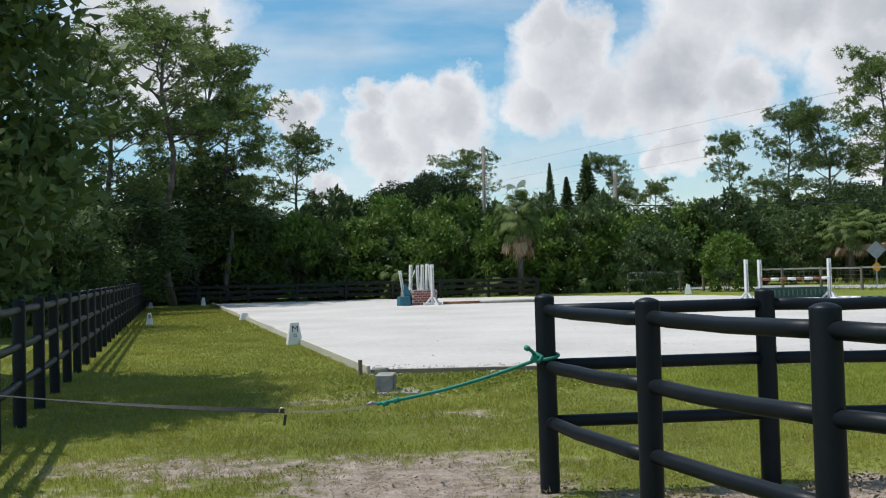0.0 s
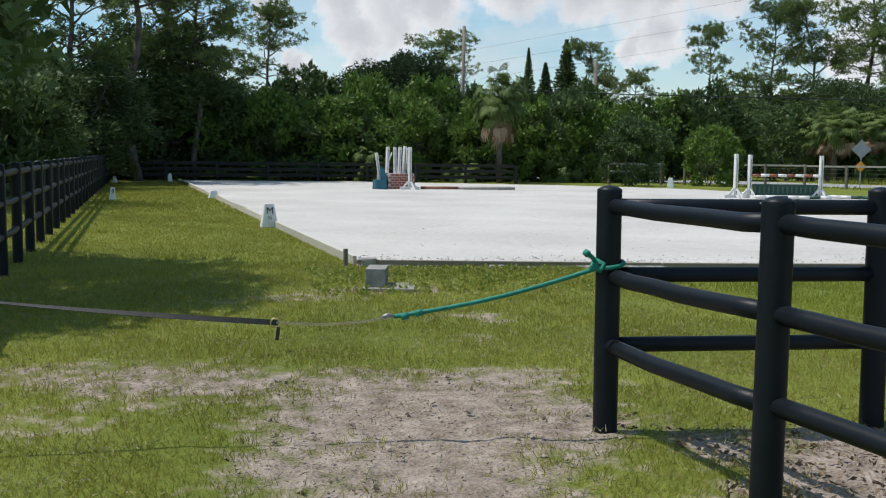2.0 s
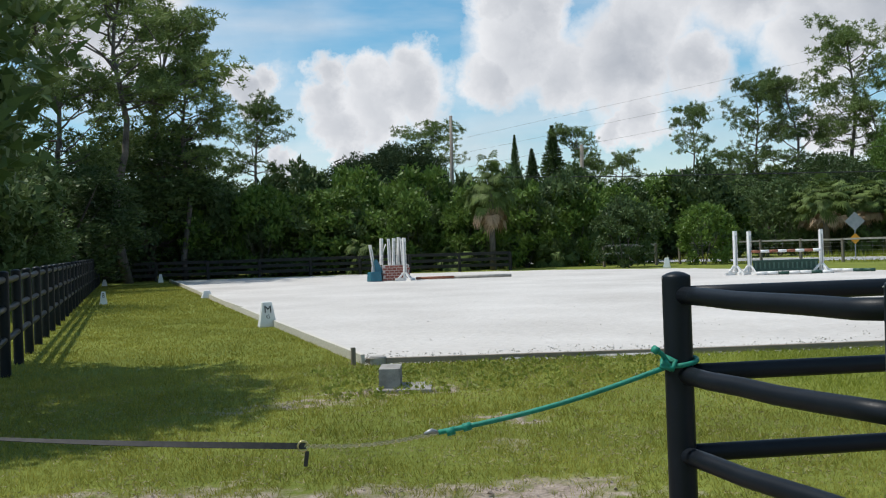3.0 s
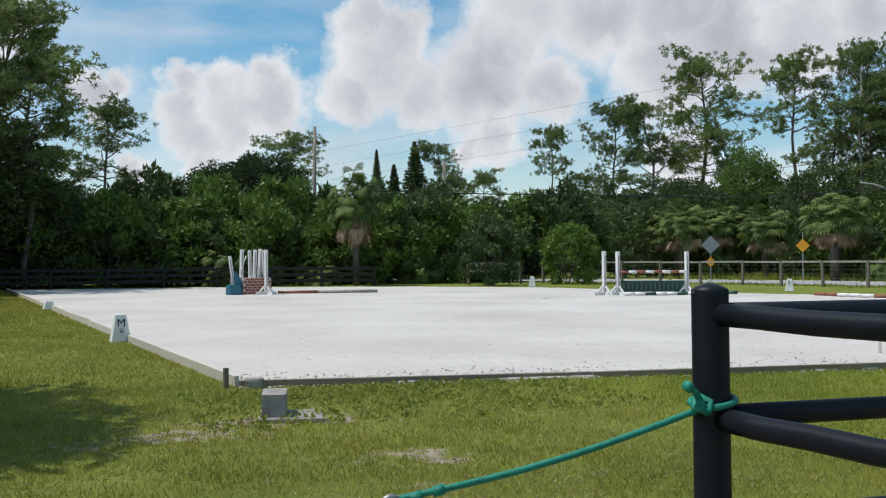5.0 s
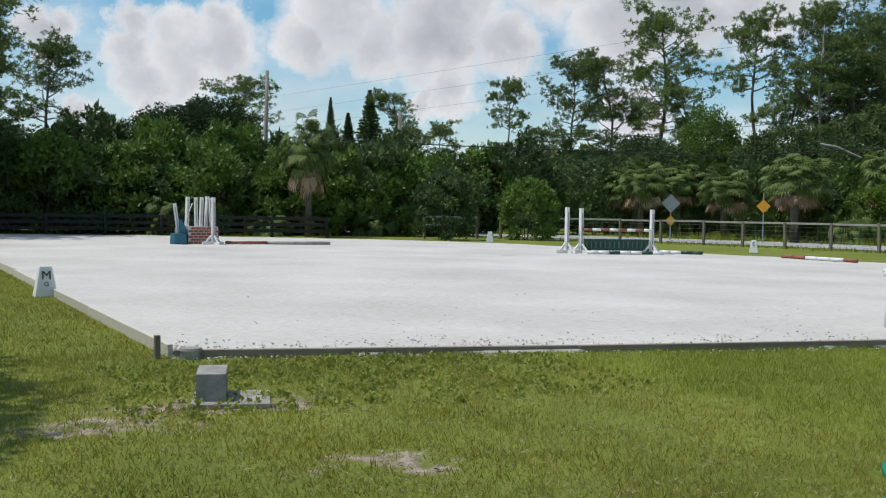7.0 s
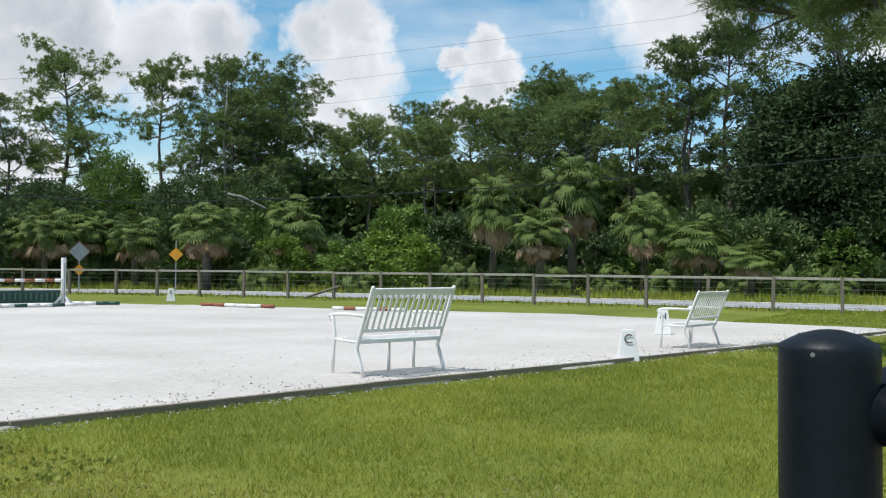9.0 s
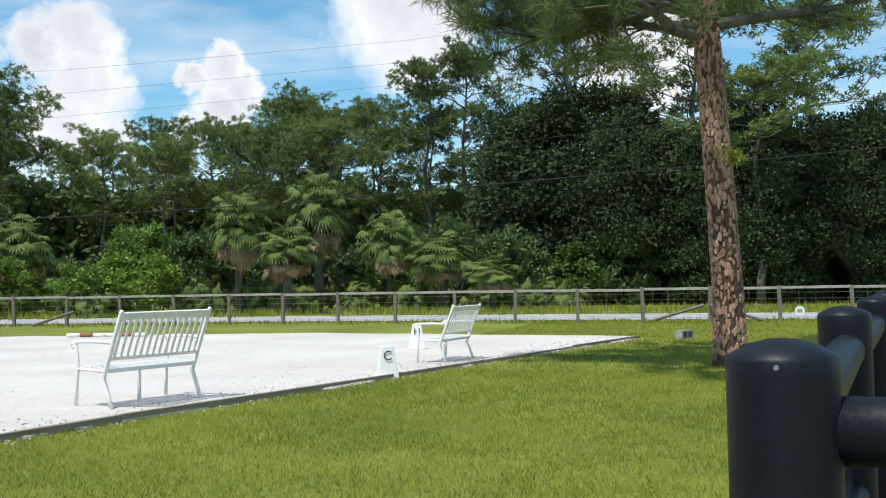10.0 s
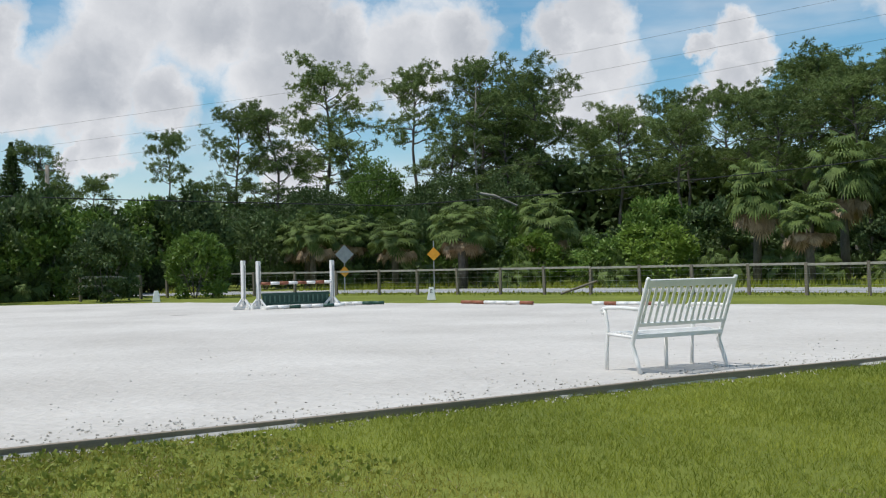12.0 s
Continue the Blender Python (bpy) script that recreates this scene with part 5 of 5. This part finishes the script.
def lawn_pine():
    """The single pine on the lawn beside the arena, near enough to show its bark plates."""
    rng = np.random.default_rng(8)
    t = thing("lawn_pine", pose(13.83, -5.16, 0), "tall pine with flaking reddish bark standing on the lawn", "pine tree")
    pts = [(0.06, -0.02, -0.2), (0.03, 0.0, 0.15), (0.0, 0, 0.8), (-0.09, 0.06, 2.2), (-0.2, 0.16, 4.0), (-0.3, 0.3, 6.0), (-0.3, 0.35, 9.0), (-0.2, 0.3, 13.0), (-0.2, 0.3, 15.0)]
    rad = [0.30, 0.235, 0.20, 0.185, 0.175, 0.16, 0.13, 0.07, 0.03]
    part("trunk", bm_tube(pts, rad, 20), BARK_PINE, t, smooth=True)
    # bark plates standing off the trunk
    bm = bmesh.new()
    for i in range(2300):
        z = rng.random() * 7.0 + 0.05
        k = max(j for j in range(len(pts)) if pts[j][2] <= z)
        f = (z - pts[k][2]) / (pts[k + 1][2] - pts[k][2])
        c = Vector(pts[k]).lerp(Vector(pts[k + 1]), f)
        r = rad[k] + (rad[k + 1] - rad[k]) * f
        a, half, tall, deep = rng.uniform(0, 6.283), rng.uniform(0.016, 0.042), rng.uniform(0.03, 0.085), rng.uniform(0.008, 0.022)
        foot, top_ring = [], []
        for q in range(6):
            g = q * 1.047 + rng.uniform(-0.3, 0.3)
            u, v = math.cos(g) * half * rng.uniform(0.7, 1.25), math.sin(g) * tall * rng.uniform(0.7, 1.25)
            for ring, out, kk in ((foot, -0.004, 1.0), (top_ring, deep, 0.78)):
                w = a + u * kk / r
                ring.append(bm.verts.new(c + Vector((math.cos(w) * (r + out), math.sin(w) * (r + out), v * kk))))
        for q in range(6):
            bm.faces.new((foot[q], foot[(q + 1) % 6], top_ring[(q + 1) % 6], top_ring[q]))
        bm.faces.new(top_ring)
    bmesh.ops.recalc_face_normals(bm, faces=bm.faces)
    bark = part("bark_layer", bm, BARK_PLATE, t, "flaking reddish bark plates")
    tagged(bark, kind="stuff")
    bm = bmesh.new()
    centres, sizes, dead = [], [], []
    limbs = [(4.7, (-0.35, 0.9, 0.0), 2.8), (5.3, (-0.45, 0.85, -0.06), 3.5), (5.7, (-0.6, 0.7, -0.08), 3.6), (5.0, (-0.2, 1.0, 0.05), 3.0), (4.9, (-0.45, 1.0, 0.32), 4.6), (4.6, (-0.9, 0.7, 0.20), 3.6), (4.75, (0.3, -1.0, 0.16), 3.4), (5.1, (0.1, -1, 0.45), 3.0), (5.6, (-0.7, 0.75, 0.3), 5.0), (6.2, (0.6, 0.6, 0.4), 3.6), (6.6, (-0.9, -0.2, 0.45), 3.4), (7.4, (0.2, 0.9, 0.4), 4.0), (8.2, (-0.6, 0.8, 0.5), 3.4),
             (8.6, (0.5, -0.8, 0.5), 3.2), (9.6, (-0.2, 0.9, 0.5), 3.0), (10.4, (-0.9, 0.1, 0.5), 2.8), (11.2, (0.8, 0.4, 0.6), 2.5), (12.2, (0.1, -0.8, 0.7), 2.0), (12.8, (-0.3, 0.7, 0.7), 1.8)]
    for z, d, ln in limbs:
        k = max(j for j in range(len(pts)) if pts[j][2] <= z)
        c = Vector(pts[k]).lerp(Vector(pts[k + 1]), (z - pts[k][2]) / (pts[k + 1][2] - pts[k][2]))
        lp = limb_points(rng, c, d, ln, 0.15, 7)
        tube(bm, lp, [0.085 * (1 - 0.12 * q) for q in range(8)], 8, False)
        for q in range(2, 8):
            for _ in range(3):
                sub = limb_points(rng, lp[q], Vector(d).normalized() * 0.5 + Vector(rng.normal(size=3)) * 0.6, rng.uniform(0.5, 1.3), 0.22, 4)
                tube(bm, sub, [0.022, 0.018, 0.014, 0.010, 0.006], 5, False)
                centres += [sub[-1], sub[-2]]
                sizes += [rng.uniform(0.26, 0.4), rng.uniform(0.2, 0.32)]
    part("branchwork", bm, BARK_GREY, t)
    base, way = clump_points([tuple(c) for c in centres], [s * 0.6 for s in sizes], 150, rng, 0.8, 0.8)
    mesh_part("crown", leaf_mesh("crown", base, way, 0.25 * rng.uniform(0.6, 1.2, len(base)), 0.014, rng, "blade"), NEEDLES_NEAR, t, "long green needles in tufts")
    pick = centres[4::9]
    base, way = clump_points([tuple(c) for c in pick], [0.12] * len(pick), 70, rng, 0.8, 0.8)
    way[:, 2] -= 0.8
    mesh_part("dead_needles", leaf_mesh("dead_needles", base, way, 0.26, 0.009, rng, "blade"), NEEDLES_DEAD, t, "brown dead needles")
    base, way = clump_points([(-0.13 - 0.12, 0.0, 2.95), (-0.2, -0.16, 2.9)], [0.16, 0.12], 160, rng, 0.7, 0.6)
    mesh_part("moss", leaf_mesh("moss", base, way, 0.09, 0.03, rng), WEED_LEAF, t, "small green fern on the trunk")


lawn_pine()


def snag():
    """A bare bleached pine among the living ones, and a fallen limb."""
    rng = np.random.default_rng(12)
    t = thing("dead_pine", pose(50.2, 44.9, 0), "bare bleached dead pine among the living trees", "dead tree")
    pts = [(0, 0, -0.2), (0.1, 0, 5), (-0.1, 0.1, 10), (0.1, 0, 14.2)]
    part("trunk", bm_tube(pts, [0.13, 0.10, 0.07, 0.02], 8), SNAG, t, smooth=True)
    for k in range(9):
        z = 8.0 + k * 0.7
        a = k * 2.2
        part("branch", bm_tube(limb_points(rng, (0, 0, z), (math.cos(a), math.sin(a), 0.5), rng.uniform(1.2, 2.6), 0.15, 4), [0.06, 0.05, 0.04, 0.03, 0.015], 5), SNAG, t)
    f = thing("fallen_limb", Matrix(), "bleached broken limb hanging among the palms", "dead branch")
    part("limb", bm_tube([(40.3, 34.9, 5.2), (40.9, 34.3, 5.05), (41.8, 33.4, 4.45)], [0.09, 0.08, 0.06], 7), SNAG, f)


SNAG = material("bleached_wood", (0.195, 0.1755, 0.1495), (0.3575, 0.3315, 0.2925), 3, 0.85, bump=0.3)
snag()


# ---- grass ----
def build_grass():
    rng = np.random.default_rng(99)
    b, w, ln, wd = [], [], [], []

    def sow(x0, x1, y0, y1, n, length, width):
        xy = rng.random((n, 2)) * [x1 - x0, y1 - y0] + [x0, y0]
        keep = []
        for i, (x, y) in enumerate(xy):
            if inside_arena(x, y, 0.06):
                continue
            k = worn(x, y) + 0.5 * noise.noise((x * 3.0, y * 3.0, 9)) + 0.5 * noise.noise((x * 9, y * 9, 2))
            if rng.random() > 1.1 - 1.35 * k:
                continue
            keep.append(i)
        xy = xy[keep]
        m = len(xy)
        tall = np.array([1 + 0.3 * noise.noise((x * 1.3, y * 1.3, 11)) + 0.25 * noise.noise((x * 7, y * 7, 12)) for x, y in xy])
        b.append(np.column_stack([xy, np.full(m, -0.005)]))
        v = rng.normal(size=(m, 3)) * 0.55
        v[:, 2] = 1.0
        w.append(v)
        ln.append(length * tall * rng.uniform(0.6, 1.3, m))
        wd.append(np.full(m, width))

    def grow(name, mat, label):
        b2, w2, l2, d2 = map(np.concatenate, (b, w, ln, wd))
        ob = mesh_part(name, leaf_mesh(name, b2, w2, l2, d2, rng, "blade"), mat)
        tagged(ob, label, "grass", kind="stuff")
        for rows in (b, w, ln, wd):
            rows.clear()

    sow(-3.6, 3.2, -8.4, -3.0, 140000, 0.044, 0.0046)
    sow(-5.2, 3.2, -3.0, 1.9, 95000, 0.042, 0.007)
    sow(-5.5, 0.2, 1.9, 12.0, 60000, 0.04, 0.011)
    sow(-6.0, -0.5, 12.0, 33.0, 34000, 0.055, 0.024)
    sow(-7.0, -3.6, -16.0, -3.0, 20000, 0.06, 0.016)
    sow(-3.6, 12.0, -16.0, -8.4, 60000, 0.06, 0.016)
    grow("worn_grass", GRASS_DRY, "short olive grass of the worn lawn at the gate")
    sow(3.2, 8.0, -7.5, 1.0, 100000, 0.05, 0.006)
    sow(8.0, 13.0, -7.0, -0.5, 55000, 0.05, 0.008)
    sow(13.0, 30.0, -9.0, 1.0, 55000, 0.06, 0.016)
    sow(8.0, 13.0, -8.4, -7.0, 6000, 0.06, 0.012)
    grow("grass", GRASS_BLADE, "short mown green grass of the lawn")
    # rough verge beyond the road fence
    pts = walk_line(FENCE_LINE, 0.05)
    b, w, tall = [], [], []
    for p, h in pts:
        n = Vector((-math.sin(h), math.cos(h)))
        for off, k, hh in ((rng.uniform(0.2, 1.6), 4, 0.10), (rng.uniform(7.4, 14), 10, 0.32)):
            for _ in range(k):
                o = off + rng.normal() * 0.6
                b.append((p.x + n.x * o + rng.normal() * 0.3, p.y + n.y * o + rng.normal() * 0.3, 0))
                w.append((rng.normal() * 0.3, rng.normal() * 0.3, 1))
                tall.append(hh)
    ob = mesh_part("verge_grass", leaf_mesh("verge_grass", b, w, np.asarray(tall) * rng.uniform(0.5, 1.3, len(b)), 0.05, rng, "blade"), GRASS_BLADE)
    tagged(ob, "rough uncut grass along the road", "grass", kind="stuff")


build_grass()


def litter():
    """Dry stalks lying in the turf, and brown leaves trodden into the soil of the pen."""
    rng = np.random.default_rng(123)
    xy = np.concatenate([rng.random((26000, 2)) * [7.8, 5.4] + [-3.6, -8.4], rng.random((14000, 2)) * [8.0, 4.6] + [-5.0, -3.0]])
    xy = np.array([p for p in xy if not inside_arena(p[0], p[1], 0.06) and noise.noise((p[0] * 2.2, p[1] * 2.2, 61)) + 0.6 * noise.noise((p[0] * 8, p[1] * 8, 62)) > -0.05])
    way = rng.normal(size=(len(xy), 3))
    way[:, 2] = rng.uniform(0.05, 0.6, len(xy))
    base = np.column_stack([xy, rng.uniform(0.002, 0.018, len(xy))])
    ob = mesh_part("thatch", leaf_mesh("thatch", base, way, rng.uniform(0.02, 0.05, len(xy)), 0.005, rng, "blade"), THATCH)
    tagged(ob, "dry straw-coloured stalks lying in the turf", "dry grass", kind="stuff")
    xy = rng.random((14000, 2)) * [4.5, 4.2] + [0.3, -9.8]
    xy = np.array([p for p in xy if worn(p[0], p[1]) > 0.45][:6000])
    way = rng.normal(size=(len(xy), 3)) * (1, 1, 0.25)
    base = np.column_stack([xy, rng.uniform(0.0, 0.02, len(xy))])
    ob = mesh_part("leaf_litter", leaf_mesh("leaf_litter", base, way, rng.uniform(0.015, 0.05, len(xy)), rng.uniform(0.008, 0.024, len(xy)), rng), LITTER)
    tagged(ob, "brown fallen leaves on the soil of the pen", "leaf litter", kind="stuff")


THATCH = material("dry_grass_stalks", (0.20, 0.16, 0.08), (0.46, 0.40, 0.24), 3, 0.8, bump=0, island=0.8, spec=0.2)
LITTER = material("fallen_leaves", (0.07, 0.045, 0.028), (0.27, 0.19, 0.12), 6, 0.8, bump=0.2, island=0.9, spec=0.2)
litter()


def sand_spill():
    """Sand washed over the edging on to the grass, in uneven tongues."""
    a, b = A_NL, A_NR
    d = (b - a).normalized()
    n = Vector((d.y, -d.x))
    bm = bmesh.new()
    prev = None
    for i in range(int((b - a).length / 0.06)):
        p = a + d * (0.06 * i)
        w = -0.01 + 0.12 * noise.noise((i * 0.031, 0, 71)) + 0.09 * noise.noise((i * 0.13, 3, 72)) + 0.04 * noise.noise((i * 0.5, 5, 73))
        w = max(0.0, w)
        row = [bm.verts.new((*(p + n * o), z)) for o, z in ((0.045, 0.028), (0.05 + w * 0.6, 0.022), (0.05 + w, 0.002))]
        if prev:
            for k in range(2):
                bm.faces.new((prev[k], prev[k + 1], row[k + 1], row[k]))
        prev = row
    ob = part("sand_spill", bm, SAND, smooth=True)
    tagged(ob, "pale sand spilled over the timber edging", "sand", kind="structure")


sand_spill()


def weeds():
    """Small broad-leaved weeds in the turf by the arena corner."""
    rng = np.random.default_rng(55)
    c = np.column_stack([rng.uniform(-0.6, 3.2, 520), rng.uniform(-1.2, 1.0, 520), np.full(520, 0.012)])
    c = np.array([p for p in c if not inside_arena(p[0], p[1], 0.08)])
    base, way = clump_points(c, np.full(len(c), 0.035), 9, rng, 0.5)
    ob = mesh_part("weeds", leaf_mesh("weeds", base, way, 0.035, 0.026, rng), WEED_LEAF)
    tagged(ob, "low broad-leaved weeds in the grass", "weeds", kind="stuff")


weeds()


def pebbles():
    """Coarse grit and crumbs of soil along the edging and on the worn ground."""
    rng = np.random.default_rng(66)
    spots = []
    a, b = A_NL, A_NR
    n = Vector((-(b - a).y, (b - a).x)).normalized()
    for _ in range(1300):
        f, o = rng.random() ** 1.3, abs(rng.normal()) * 0.35 + 0.02
        p = a.lerp(b, f) + n * o
        spots.append((p.x, p.y, 0.055, rng.uniform(0.005, 0.013)))
    for _ in range(1400):
        f = rng.random() ** 1.2
        p = a.lerp(b, f) - n * abs(rng.normal() * 0.12 + 0.08)
        spots.append((p.x, p.y, 0.008, rng.uniform(0.004, 0.013)))
    grit = list(spots)
    clods = []
    while len(clods) < 1100:
        p = a.lerp(b, rng.random()) + n * (rng.random() ** 2.5 * 9)
        if inside_arena(p.x, p.y, -0.1) and noise.noise((p.x * 0.5, p.y * 0.9, 81)) + 0.5 * noise.noise((p.x * 2, p.y * 2, 82)) > 0.05:
            clods.append((p.x, p.y, 0.046, rng.uniform(0.006, 0.015)))
    soil = []
    while len(soil) < 2600:
        x, y = rng.uniform(-2.8, 4.5), rng.uniform(-8.6, -0.5)
        if worn(x, y) > 0.5:
            soil.append((x, y, 0.0, rng.uniform(0.003, 0.010) * (1 if rng.random() < 0.93 else 1.9)))
    corner = np.array([(1, 1, 1), (1, -1, -1), (-1, 1, -1), (-1, -1, 1), (0, 0, -1.4), (0.2, 0.1, 1.3)], float)
    faces = [(0, 5, 1), (1, 5, 3), (3, 5, 2), (2, 5, 0), (0, 1, 4), (1, 3, 4), (3, 2, 4), (2, 0, 4)]
    for name, rows, mat, label in (("grit", grit, GRIT, "coarse pale grit along the edging"), ("soil_crumbs", soil, SOIL, "crumbs of sandy soil on the worn ground"),
                                   ("sand_clods", clods, SAND, "small clods of sand kicked up by hooves")):
        v, f = [], []
        for x, y, z, s in rows:
            k = len(v)
            q = corner * s * rng.uniform(0.5, 1.1, 3)
            ang = rng.uniform(0, 6.28)
            for cx, cy, cz in q:
                v.append((x + cx * math.cos(ang) - cy * math.sin(ang), y + cx * math.sin(ang) + cy * math.cos(ang), z + cz * 0.6 + s * 0.2))
            f += [tuple(k + i for i in t) for t in faces]
        me = bpy.data.meshes.new(name)
        me.from_pydata(v, [], f)
        tagged(mesh_part(name, me, mat), label, "gravel", kind="stuff")


GRIT = material("grit", (0.30, 0.28, 0.24), (0.62, 0.59, 0.54), 3, 0.95, bump=0.3, island=0.8)
SOIL = material("soil_crumbs", (0.17, 0.132, 0.10), (0.44, 0.37, 0.31), 3, 0.95, bump=0.3, island=0.6)
pebbles()
